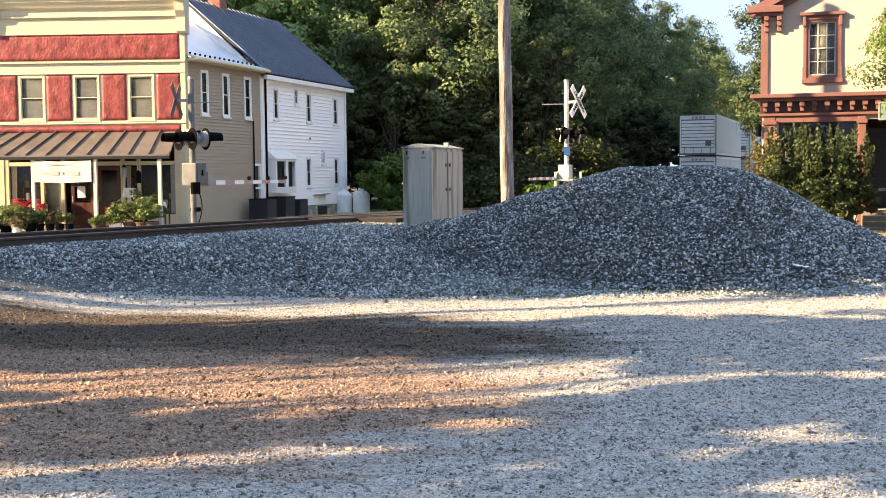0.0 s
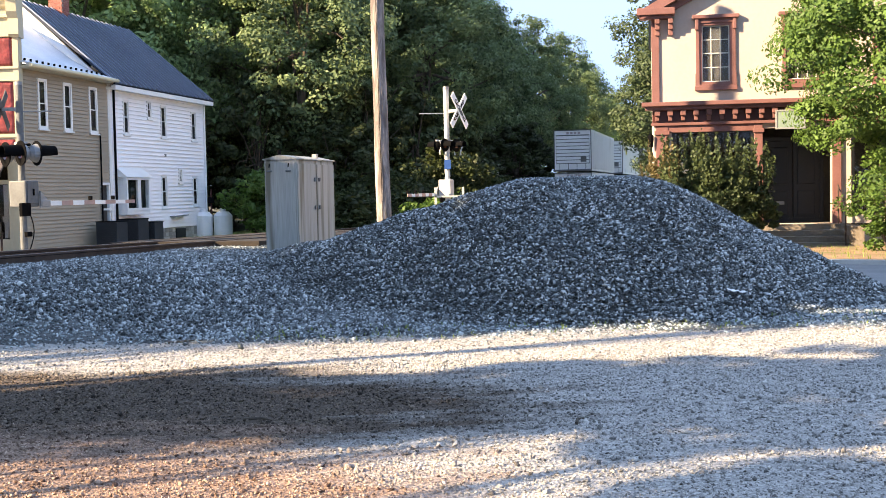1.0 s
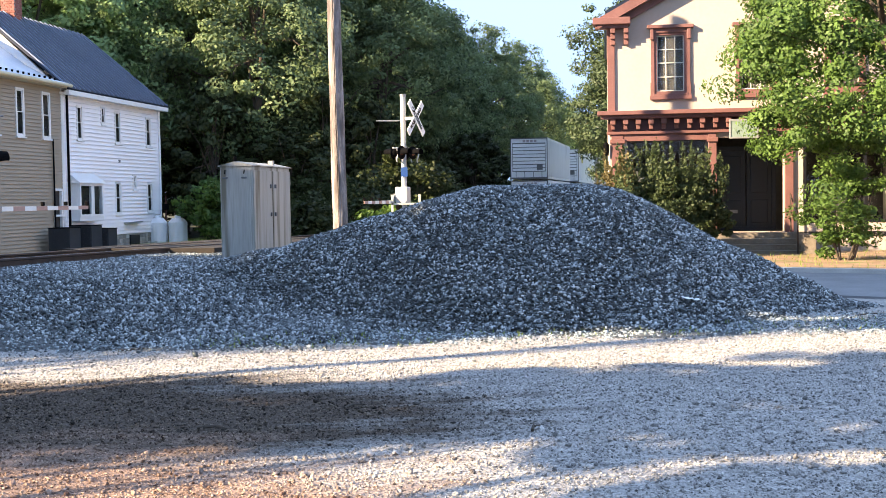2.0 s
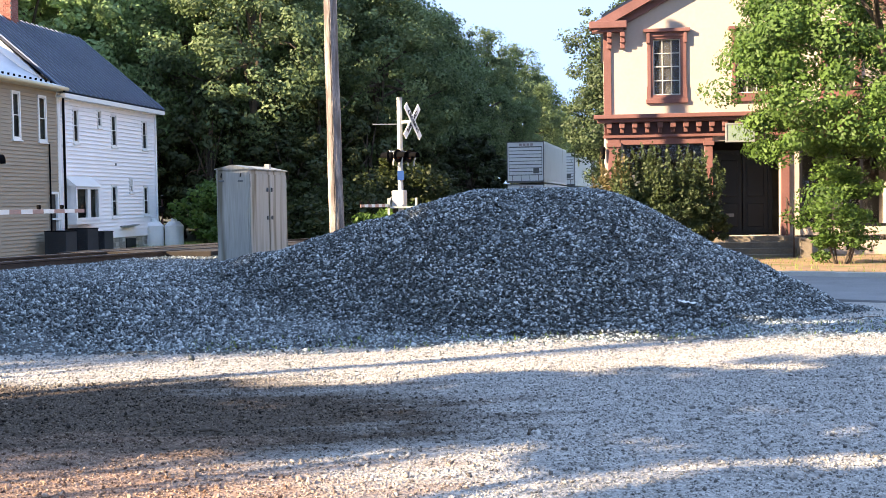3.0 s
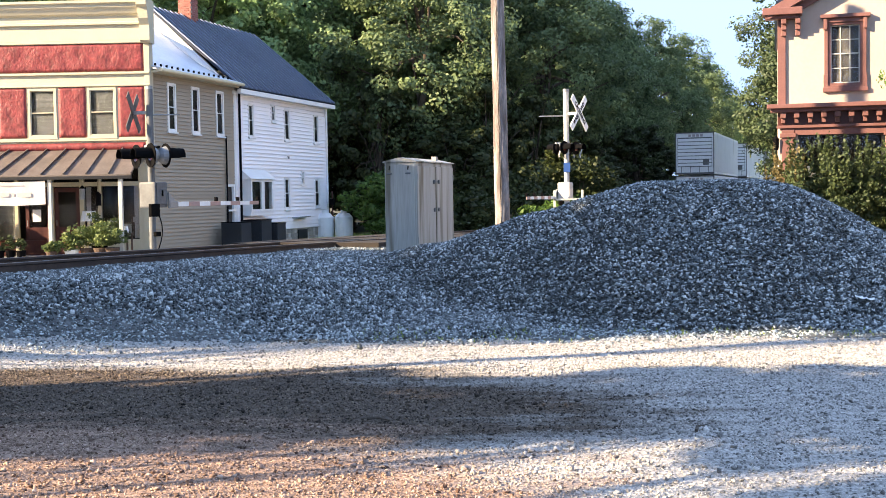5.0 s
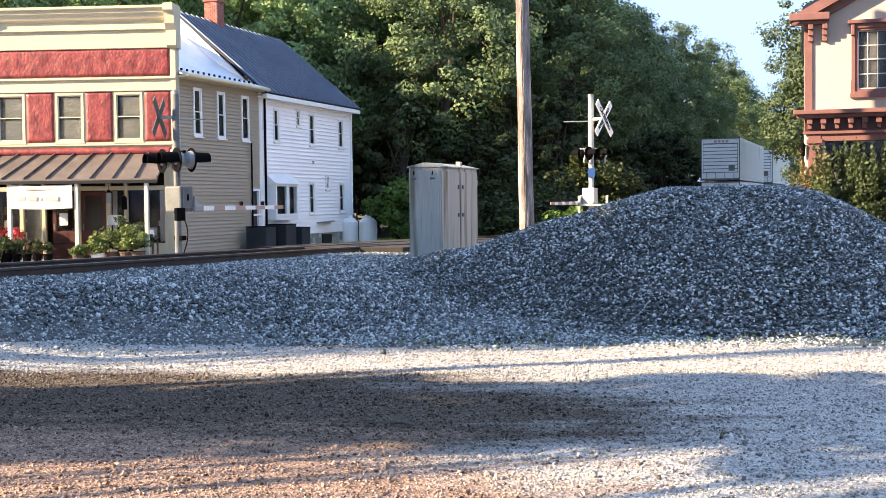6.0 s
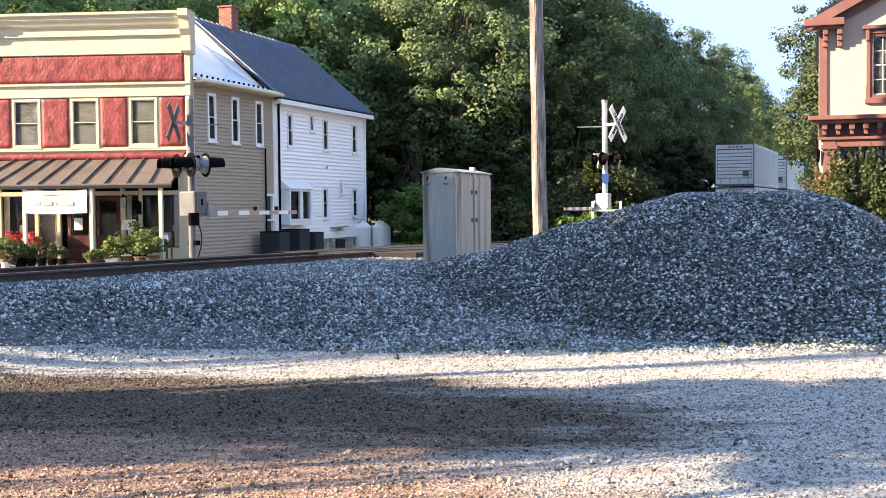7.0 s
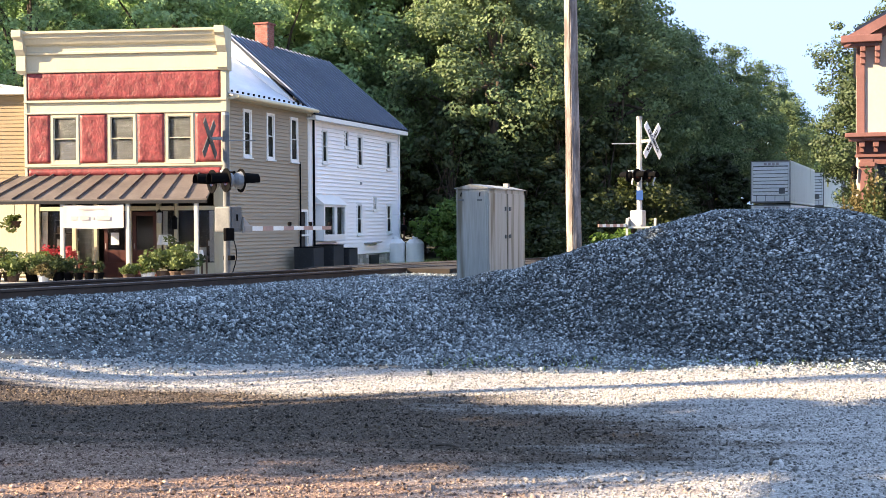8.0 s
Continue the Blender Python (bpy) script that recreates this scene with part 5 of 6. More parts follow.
for y in (0.02, 1.09):
    d = part("door", cube(0.0, 0.022, y + 0.01, y + 1.04, 0.12, H - 0.08, bevel=0.006), steel, cab, "flush steel door")
    for z in (0.4, H - 0.35):
        part("hinge", rod(bmesh.new(), (0.02, y + (0.02 if y < 0.5 else 1.03), z), (0.02, y + (0.02 if y < 0.5 else 1.03), z + 0.12), 0.015), steel, d)
    for z in (1.05, 1.62):
        part("handle", cube(0.022, 0.05, y + (0.90 if y < 0.5 else 0.08), y + (0.97 if y < 0.5 else 0.15), z - 0.04, z + 0.04, bevel=0.008), machine_grey, d)
for y in (0.2, 0.6, 1.25, 1.7):
    for z in (0.14, 0.18, 0.22):
        part("vent_slot", cube(0.022, 0.030, y, y + 0.06, z, z + 0.02), silver, cab)
part("end_panel", cube(-0.64, -0.03, -0.018, 0.0, 0.05, H - 0.05, bevel=0.005), steel, cab)
for x in (-0.56, -0.16):
    part("lifting_eye", rod(bmesh.new(), (x, -0.03, H - 0.15), (x + 0.012, -0.03, H - 0.07), 0.012), dark_iron, cab)
    part("vent_hood", cube(x - 0.05, x + 0.06, -0.045, -0.018, H - 0.24, H - 0.205, bevel=0.01), machine_grey, cab)
part("roof", prism(bmesh.new(), [(-0.70, H), (0.035, H), (0.035, H + 0.02), (-0.335, H + 0.10), (-0.70, H + 0.02)], -0.03, 2.20), steel, cab, "low gabled steel roof")
part("roof_knob", rod(bmesh.new(), (-0.335, -0.03, H + 0.1), (-0.335, -0.03, H + 0.20), 0.035), dark_iron, cab)
part("roof_vent", cube(-0.25, -0.15, 1.55, 1.66, H + 0.06, H + 0.15), silver, cab)

# ---- utility pole ----
pole = thing("utility_pole", pose(0.75, 30.16, 0.15), "tall weathered wooden utility pole", "utility pole")
bm = bmesh.new()
N = 16
prev = None
for k in range(25):
    z = 11.5 * k / 24
    r = 0.195 - 0.05 * k / 24
    ring = [bm.verts.new((-0.012 * z + r * (1 + 0.03 * math.sin(5 * a + k)) * math.cos(a), r * (1 + 0.03 * math.cos(3 * a + 2 * k)) * math.sin(a), z)) for a in [2 * math.pi * i / N for i in range(N)]]
    if prev:
        for i in range(N):
            bm.faces.new((prev[i], prev[(i + 1) % N], ring[(i + 1) % N], ring[i]))
    prev = ring
bm.faces.new(prev)
part("shaft", bm, pole_wood, pole, smooth=True)
part("ground_wire", rod(bmesh.new(), (-0.04, -0.205, 0), (-0.16, -0.165, 11), 0.008, n=6), dark_iron, pole)

# ---- container train going away ----
def container(parent, z0, mat, L=16.1, stripes=True, plate=None):
    b = part("container", cube(-1.3, 1.3, 0.0, L, z0, z0 + 2.85, bevel=0.02), mat, parent, "white ribbed freight container")
    for x in (-1.3, 1.24):
        part("corner_post", cube(x, x + 0.06, -0.03, 0.04, z0, z0 + 2.85), worn_frame_rib_shade, b)
    # dark backing: the shade between the ribs is put in as colour
    part("end_panel", cube(-1.16, 1.16, -0.012, 0.0, z0 + 0.5, z0 + 2.5), worn_frame_rib_shade, b)
    for k in range(8):
        z = z0 + 0.55 + 0.24 * k
        part("door_rib", cube(-1.13, 1.13, -0.03, 0.0, z, z + 0.19, bevel=0.008), mat, b)
    part("door_sill", cube(-1.3, 1.3, -0.04, 0.0, z0, z0 + 0.12), worn_frame_rib_shade, b)
    part("door_head", cube(-1.3, 1.3, -0.04, 0.0, z0 + 2.78, z0 + 2.85), worn_frame_rib_shade, b)
    for k in range(44):
        y = 0.35 + k * 0.355
        for x in (1.3,):
            part("side_rib", cube(x, x + 0.03, y, y + 0.16, z0 + 0.15, z0 + 2.7), mat, b)
    for dx in (-0.42, -0.16, 0.10, 0.36):
        part("marking", cube(dx, dx + 0.18, -0.036, -0.001, z0 + 2.54, z0 + 2.70), faded, b)
    part("latch_plate", cube(0.55, 0.95, -0.045, -0.03, z0 + 0.62, z0 + 1.0, bevel=0.01), worn_frame_rib_shade, b)
    for dx in (-0.9, -0.3, 0.3, 0.9):
        part("locking_rod", rod(bmesh.new(), (dx, -0.045, z0 + 0.1), (dx, -0.045, z0 + 0.5), 0.02, n=6), worn_frame_rib_shade, b)
    if plate:
        part("name_plate", cube(1.335, 1.345, 2.2, 3.4, z0 + 1.7, z0 + 2.4), plate, b)
    return b


for (x, y, h), (lo, hi), pl in (((15.1, 81.2, 18), (box_white, box_white), None), ((21.7, 100.5, 18.5), (box_grey, box_white), yellow), ((28.2, 120.1, 18.5), (box_grey, box_grey), None), ((34.7, 139.6, 18.5), (dark_green, dark_green), None)):
    car = thing("container_car", pose(x, y, 0, 0, 0, -h), "double-stacked white containers on a railway well car", "freight car", "cars of the train")
    container(car, 0.12, lo)
    container(car, 3.07, hi, plate=pl)
    part("well_frame", cube(-1.4, 1.4, -1.6, 17.7, -0.45, 0.1, bevel=0.03), tie_wood, car, "dark steel well frame")
    for yy in (-1.0, 17.0):
        part("wheel_set", rod(bmesh.new(), (-0.8, yy, -0.35), (0.8, yy, -0.35), 0.42, n=18), rust, car)


# ---- trees and plants ----
def leaf_mesh(name, centres, size, droop=0.0, out=None):
    """Many small folded leaves, each two triangles over a fold."""
    n = len(centres)
    a = rng.normal(size=(n, 3))
    a[:, 2] = a[:, 2] * 0.6 - droop
    a /= np.linalg.norm(a, axis=1, keepdims=True)
    b = np.cross(a, rng.normal(size=(n, 3)))
    b /= np.linalg.norm(b, axis=1, keepdims=True)
    c = np.cross(a, b)
    if out is not None:
        c = out + rng.normal(size=(n, 3)) * 0.36
        c /= np.linalg.norm(c, axis=1, keepdims=True)
        b = np.cross(c, a)
        b /= np.linalg.norm(b, axis=1, keepdims=True) + 1e-9
        a = np.cross(b, c)
    s = (size * rng.uniform(0.6, 1.35, n))[:, None]
    v = np.stack([centres - a * s * 0.6, centres + b * s * 0.36 + c * s * 0.12, centres + a * s * 0.6, centres - b * s * 0.36 + c * s * 0.12], 1)
    f = np.array([(0, 1, 2), (0, 2, 3)])[None] + (np.arange(n) * 4)[:, None, None]
    return mesh_from(name, v.reshape(-1, 3), f.reshape(-1, 3))


def crown_points(n, centre, radii, clumps, clump_r, seed, hollow=0.45):
    """Points gathered in clumps over an uneven ellipsoid, with gaps between them."""
    g = np.random.default_rng(seed)
    d = g.normal(size=(clumps, 3))
    d /= np.linalg.norm(d, axis=1, keepdims=True)
    d[:, 2] = np.where(d[:, 2] < -0.85, -d[:, 2], d[:, 2])
    r = g.uniform(hollow, 1.0, (clumps, 1)) ** 0.6 * (1 + 0.22 * np.sin(d[:, :1] * 5 + seed) * np.cos(d[:, 2:] * 4 + seed))
    c = np.array(centre) + d * r * np.array(radii)
    k = g.integers(0, clumps, n)
    o = g.normal(size=(n, 3))
    o /= np.linalg.norm(o, axis=1, keepdims=True)
    o *= g.uniform(0.25, 1, (n, 1)) ** 0.5 * clump_r * g.uniform(0.55, 1.25, clumps)[k][:, None]
    o[:, 2] *= 0.6
    p = c[k] + o
    away = o / (np.linalg.norm(o, axis=1, keepdims=True) + 1e-9) + 0.5 * (p - np.array(centre)) / np.array(radii) + np.array((0, 0, 0.35))
    return p, c, away / (np.linalg.norm(away, axis=1, keepdims=True) + 1e-9)


def build_tree(name, m, label, height, spread_r, bare, leaf, n, clumps, seed, mat, trunk_r=0.25, lean=0.0, clump_r=None):
    e = thing(name, m, label, "tree")
    cz = (height + bare) / 2
    pts, cl, out = crown_points(n, (lean, 0, cz), (spread_r, spread_r, (height - bare) / 2), clumps, clump_r or spread_r * 0.17, seed)
    bm = bmesh.new()
    g = np.random.default_rng(seed + 99)
    last = Vector((0, 0, -0.2))
    mid = height * 0.8
    for k in range(1, 7):
        t = k / 6
        p = Vector((lean * t + 0.12 * math.sin(k * 2.1 + seed), 0.12 * math.cos(k * 1.7 + seed), mid * t))
        rod(bm, last, p, trunk_r * (1.08 - 0.85 * (t - 1 / 6)), trunk_r * (1.08 - 0.85 * t), 9)
        last = p
    for i in g.choice(len(cl), min(len(cl), 16), replace=False):
        t = g.uniform(0.35, 0.85)
        a = Vector((lean * t, 0, mid * t))
        b = Vector(cl[i])
        q = a.lerp(b, 0.5) + Vector((0, 0, 0.12 * (b - a).length))
        rod(bm, a, q, trunk_r * 0.35, trunk_r * 0.22, 6)
        rod(bm, q, b, trunk_r * 0.22, trunk_r * 0.06, 6)
    part("trunk", bm, bark, e)
    put("crown", leaf_mesh("crown", pts, leaf, 0.0, out), mat, e)
    return e


# woodland behind: four trees grown once, then repeated
kinds = [
    build_tree("woodland_tree", pose(-31, 64, 0), "tall broadleaf tree in the dark woodland", 20, 6.2, 3.0, 0.20, 52000, 420, 3, leaves_wood, 0.38),
    build_tree("woodland_tree", pose(-19, 70, 0), "tall broadleaf tree in the dark woodland", 22, 5.4, 4.0, 0.20, 52000, 420, 11, leaves_wood, 0.35, 0.6),
    build_tree("woodland_tree", pose(-7, 66, 0), "tall broadleaf tree in the dark woodland", 18, 6.6, 2.0, 0.20, 54000, 440, 23, leaves_wood, 0.4),
    build_tree("woodland_tree", pose(2, 74, 0), "tall broadleaf tree in the dark woodland", 16, 5.0, 1.5, 0.20, 40000, 340, 37, leaves_wood, 0.3, -0.4),
    build_tree("woodland_tree", pose(-6, 72, 0), "dense tree in the woodland, leaves coloured shade-dark", 18, 6.0, 2.0, 0.20, 50000, 420, 43, leaves_wood_shaded, 0.36),
    build_tree("woodland_tree", pose(22, 62, 0), "dense tree behind the corner house, leaves coloured shade-dark", 18, 6.0, 2.0, 0.20, 42000, 380, 67, leaves_shaded, 0.36),
]
for e in kinds:
    e["group"] = "trees of the woodland"


def grow(kind, x, y, size, turn):
    copy_thing(kinds[kind], Matrix.Translation((x, y, 0)) @ pose(0, 0, 0, 0, 0, turn) @ Matrix.Diagonal((size, size, size, 1)))


WOODS = [(-36, 74, 0.85), (-24.5, 60, 0.8), (-26, 76, 1.05), (-14, 60.5, 0.95), (-13, 78, 1.25), (-2.5, 61, 0.85), (-3, 80, 1.2), (4, 66, 0.8), (3.5, 83, 1.1), (-20, 88, 1.4), (-5, 94, 1.4), (-33, 90, 1.2), (-30, 52, 0.62), (-9.5, 70, 1.0), (-17, 66, 1.05), (0.5, 70, 0.9), (-22.5, 50.5, 0.72), (-27, 46.5, 0.66), (-17.5, 55, 0.8)]
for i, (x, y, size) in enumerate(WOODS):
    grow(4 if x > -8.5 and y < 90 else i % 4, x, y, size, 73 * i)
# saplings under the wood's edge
sapling = build_tree("woodland_sapling", pose(-38, 58, 0), "dense young tree under the wood, leaves coloured shade-dark", 6.2, 2.3, 0.3, 0.17, 12000, 90, 131, leaves_undershade, 0.12)
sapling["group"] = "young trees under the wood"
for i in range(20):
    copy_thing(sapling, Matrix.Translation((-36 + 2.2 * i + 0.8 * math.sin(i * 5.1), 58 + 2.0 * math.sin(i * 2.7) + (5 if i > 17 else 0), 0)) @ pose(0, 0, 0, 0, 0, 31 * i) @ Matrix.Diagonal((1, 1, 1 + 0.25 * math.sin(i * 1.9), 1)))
for i in range(14):
    grow(i % 4, -60 + 5.0 * i, 104 + 5 * math.sin(i * 2.7), 0.55, 47 * i)
# along the line, left and right of the train
LINE = [(5.5, 92, 1.05), (12, 103, 0.9), (16.5, 112, 0.92), (21.6, 124, 0.92), (26.5, 136, 0.84), (31.5, 148, 0.72), (36, 162, 0.6), (42, 178, 0.6), (49, 196, 0.6), (56, 214, 0.6), (9, 99, 0.9), (3, 106, 1.2)]
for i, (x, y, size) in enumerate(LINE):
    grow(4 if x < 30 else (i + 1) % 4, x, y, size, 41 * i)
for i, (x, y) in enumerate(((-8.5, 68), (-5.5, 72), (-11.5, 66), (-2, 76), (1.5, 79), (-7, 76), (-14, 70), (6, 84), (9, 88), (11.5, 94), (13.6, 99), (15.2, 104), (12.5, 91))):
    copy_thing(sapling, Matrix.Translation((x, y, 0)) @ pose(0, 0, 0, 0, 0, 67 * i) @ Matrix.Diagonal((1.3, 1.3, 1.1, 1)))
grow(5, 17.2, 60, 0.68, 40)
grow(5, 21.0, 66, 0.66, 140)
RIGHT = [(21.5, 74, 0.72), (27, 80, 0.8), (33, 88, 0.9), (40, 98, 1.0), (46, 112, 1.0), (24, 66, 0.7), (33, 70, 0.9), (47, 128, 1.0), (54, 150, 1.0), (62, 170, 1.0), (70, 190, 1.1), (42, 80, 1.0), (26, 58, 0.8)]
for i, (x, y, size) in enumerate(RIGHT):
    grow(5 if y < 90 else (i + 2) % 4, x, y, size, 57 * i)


def bush(name, m, label, n, centre, radii, clumps, clump_r, leaf, mat, seed, stems=7, category="shrub", upright=0.0):
    e = thing(name, m, label, category)
    pts, cl, out = crown_points(n, centre, radii, clumps, clump_r, seed, 0.2)
    pts[:, 2] = np.abs(pts[:, 2])
    bm = bmesh.new()
    for i in range(stems):
        b = Vector(cl[i % len(cl)])
        rod(bm, (b.x * 0.25, b.y * 0.25, 0), (b.x * 0.9, b.y * 0.9, max(abs(b.z), 0.2)), 0.03, 0.01, 6)
    part("woody_base", bm, bark, e)
    put("foliage", leaf_mesh("foliage", pts, leaf, -upright), mat, e)
    return e


# understorey along the wood's edge
for i, (x, y, r, h) in enumerate(((-3.6, 50.5, 1.7, 2.9), (-1.4, 56, 2.4, 3.6), (2.0, 53, 2.4, 3.0), (4.6, 57, 2.2, 4.0), (0.2, 60, 3.0, 5.5), (-9, 62, 3.0, 4.5), (-4.5, 64, 3.2, 5.5), (5, 75, 3.5, 6), (3.5, 45, 1.8, 1.8), (0.0, 47, 1.6, 1.5))):
    bush("shrub", pose(x, y, 0), "rough green shrub at the wood's edge", 3800, (0, 0, h * 0.48), (r, r * 0.8, h * 0.5), 40, r * 0.35, 0.19, leaves_near if i in (0, 8) else leaves_undershade, 200 + i)["group"] = "shrubs at the wood's edge"

# street tree and bushes before the corner house
build_tree("street_tree", pose(14.7, 27.8, 0.05), "bright green maple before the corner house", 9.6, 3.4, 1.3, 0.085, 105000, 330, 51, leaves_near, 0.17, -0.9, 0.62)
bush("shrub", pose(13.1, 28.0, 0.08), "loose green bush under the street tree", 7500, (0, 0, 1.3), (1.0, 0.9, 1.3), 50, 0.36, 0.085, leaves_near, 301)
bush("shrub", pose(16.4, 28.5, 0.08), "loose green bush under the street tree", 5200, (0, 0, 1.5), (1.4, 1.0, 1.5), 45, 0.45, 0.11, leaves_near, 302)
for i, (x, y, w, h, mat) in enumerate(((8.15, 31.1, 0.6, 1.45, leaves_gold), (8.7, 30.9, 0.95, 1.55, leaves_shrub), (9.7, 30.6, 0.95, 1.6, leaves_shrub), (10.5, 30.9, 0.75, 1.45, leaves_shrub))):
    b = bush("shrub", pose(x, y, 0.06), "dense upright shrub with yellowing tips by the shopfront" if mat is leaves_gold else "dense dark upright shrub by the shopfront", 6000, (0, 0, h * 0.72), (w, w * 0.8, h * 0.74), 56, 0.26, 0.085, mat, 320 + i, upright=1.0)
    at = rng.uniform(-1, 1, (30, 2)) * w * 0.85
    up = rng.uniform(1.5, 2.05, 30) * h
    k = np.repeat(np.arange(30), 70)
    t = rng.random(len(k)) ** 0.7
    c = np.stack([at[k, 0] * (0.7 + 0.35 * t), at[k, 1] * (0.7 + 0.35 * t), up[k] * (0.35 + 0.65 * t)], -1) + rng.normal(size=(len(k), 3)) * np.stack([0.11 * (1.1 - t), 0.11 * (1.1 - t), 0 * t + 0.03], -1)
    put("shoot_leaves", leaf_mesh("shoot_leaves", c, 0.085, -1.0), mat, b)

# tufts at the verge and under the shrubs
def tufts(name, n, x0, x1, y0, y1, h, label, keep=None, mat=None):
    x, y = rng.uniform(x0, x1, n), rng.uniform(y0, y1, n)
    if keep is not None:
        k = keep(x, y)
        x, y = x[k], y[k]
    n = len(x)
    z = land(x, y) + 0.05
    a = rng.uniform(0, 2 * np.pi, n)
    w = np.stack([np.cos(a), np.sin(a), 0 * a], -1) * 0.012
    tip = np.stack([rng.normal(0, 0.3, n), rng.normal(0, 0.3, n), np.ones(n)], -1) * (h * rng.uniform(0.5, 1.2, n))[:, None]
    base = np.stack([x, y, z], -1)
    v = np.stack([base - w, base + w, base + tip], 1).reshape(-1, 3)
    ob = put(name, mesh_from(name, v, np.arange(3 * n).reshape(-1, 3)), mat or grassm)
    return tagged(ob, label, "grass", kind="stuff")


tufts("verge_grass", 3000, 5, 26, 22, 33.5, 0.16, "dry grass blades on the verge", lambda x, y: (y > 34.2 - 0.84 * x + 0.2) & (y > 29.5 - 0.42 * x))
tufts("lawn_grass", 6000, -7, 7, 47, 56, 0.14, "short green grass behind the house")
tufts("weeds", 260, -1.5, 8.5, 13.9, 15.4, 0.05, "thin weeds at the foot of the heap")


# ---- added trees west of the lot, never in view, placed to shade it ----
DOWN = Vector((-SUN_TOWARDS.x, -SUN_TOWARDS.y)).normalized()  # the way the shadows run
REACH = Vector((SUN_TOWARDS.x, SUN_TOWARDS.y)).length / SUN_TOWARDS.z  # shadow length of a metre's height


def west_of(x, y, high, size=1.0):
    """The foot of a tree whose crown, high metres up, shades the place x, y."""
    return Vector((x, y)) - DOWN * REACH * high * size


tall = build_tree("shade_caster", pose(*west_of(21.4, 19.8, 16.4), 0), "tall unseen tree added to shade the heap", 16.5, 3.2, 10.0, 0.36, 13000, 80, 71, leaves_wood, 0.15)
low = build_tree("shade_caster", pose(*west_of(-11.0, 16.4, 7.5), 0), "small flat-crowned unseen tree added to shade the lot", 7.2, 1.9, 5.0, 0.16, 5200, 46, 83, leaves_wood, 0.045)
slim = build_tree("shade_caster", pose(*west_of(5.6, 17.6, 13.3), 0), "slender unseen tree added to shade the heap foot", 11.4, 1.2, 10.0, 0.16, 3200, 36, 89, leaves_wood, 0.05)
for e in (tall, low, slim):
    e.scale.z = 1.24
    e["group"] = "trees west of the lot"
# tall row: its crowns shade the heap and the cabinet
for i, (x, y) in enumerate(((14.5, 19.6), (11.7, 19.9), (8.3, 20.0), (4.8, 20.3), (1.65, 20.5), (-1.0, 21.0), (-3.6, 21.4), (-5.8, 22.2), (-8.2, 22.7))):
    copy_thing(tall, Matrix.Translation((*west_of(x, y, 16.4), 0)) @ pose(0, 0, 0, 0, 0, 77 * i))
# small flat-crowned trees: a band of shade across the lot, and the ground between the sunny strip and the heap
BAND = [(-7.6, 8.3, 0.68), (-5.9, 8.5, 0.66), (-9.4, 10.0, 0.78), (-8.4, 9.0, 0.78), (-6.6, 9.0, 0.78), (-4.6, 9.1, 0.78), (-2.6, 9.3, 0.76), (-7.6, 9.9, 0.78), (-5.6, 9.95, 0.78), (-3.7, 10.0, 0.78), (-1.8, 10.0, 0.78), (0.0, 10.0, 0.78), (1.5, 10.1, 0.82), (3.0, 10.2, 0.86), (5.2, 10.2, 0.9), (7.4, 10.4, 0.92), (2.6, 9.4, 0.75), (4.6, 9.4, 0.85), (4.6, 8.0, 0.95), (-3.6, 4.6, 0.8), (-0.6, 4.4, 0.75), (1.6, 5.0, 0.85), (3.6, 5.6, 0.85), (2.6, 3.4, 0.9), (-5.6, 5.6, 0.6), (5.6, 6.6, 0.8), (6.6, 9.0, 0.9)]
FOOT = [(2.8, 16.15, 0.9), (3.0, 16.7, 0.8), (-5.0, 14.9, 0.7), (-6.4, 14.3, 0.7), (-7.8, 13.5, 0.7), (-9.2, 12.9, 0.7), (-8.6, 14.8, 0.8), (-7.0, 15.2, 0.75), (-9.0, 16.1, 0.85), (-7.4, 16.0, 0.85), (-5.8, 16.05, 0.85), (-4.2, 16.0, 0.85), (-2.6, 16.05, 0.85), (-1.0, 16.0, 0.85), (0.6, 16.05, 0.85), (2.2, 16.1, 0.85), (3.8, 16.1, 0.85), (5.4, 16.15, 0.9), (6.8, 16.3, 0.97), (-8.6, 18.0, 0.95), (-6.6, 18.0, 0.95), (-4.6, 18.0, 0.95), (-2.6, 18.1, 0.95), (-0.6, 18.1, 0.95), (1.6, 18.0, 0.9), (-10.0, 19.8, 1.0), (-7.6, 19.8, 1.0), (-5.2, 19.8, 1.0)]
for i, (x, y, size) in enumerate(BAND + FOOT):
    copy_thing(low, Matrix.Translation((*west_of(x, y, 7.5, size), 0)) @ pose(0, 0, 0, 0, 0, 51 * i) @ Matrix.Diagonal((size, size, size, 1)))
# slender trees with a high thin crown over the foot of the heap
for i, (x, y) in enumerate(((2.2, 17.0), (3.6, 17.2), (4.9, 17.4), (3.0, 17.8), (1.0, 17.1), (6.4, 17.5))):
    copy_thing(slim, Matrix.Translation((*west_of(x, y, 13.3), 0)) @ pose(0, 0, 0, 0, 0, 71 * i))

# ---- things before the shop ----
def on_front(x, y, z=0.06):
    return store.matrix_basis @ Vector((x, y, z))


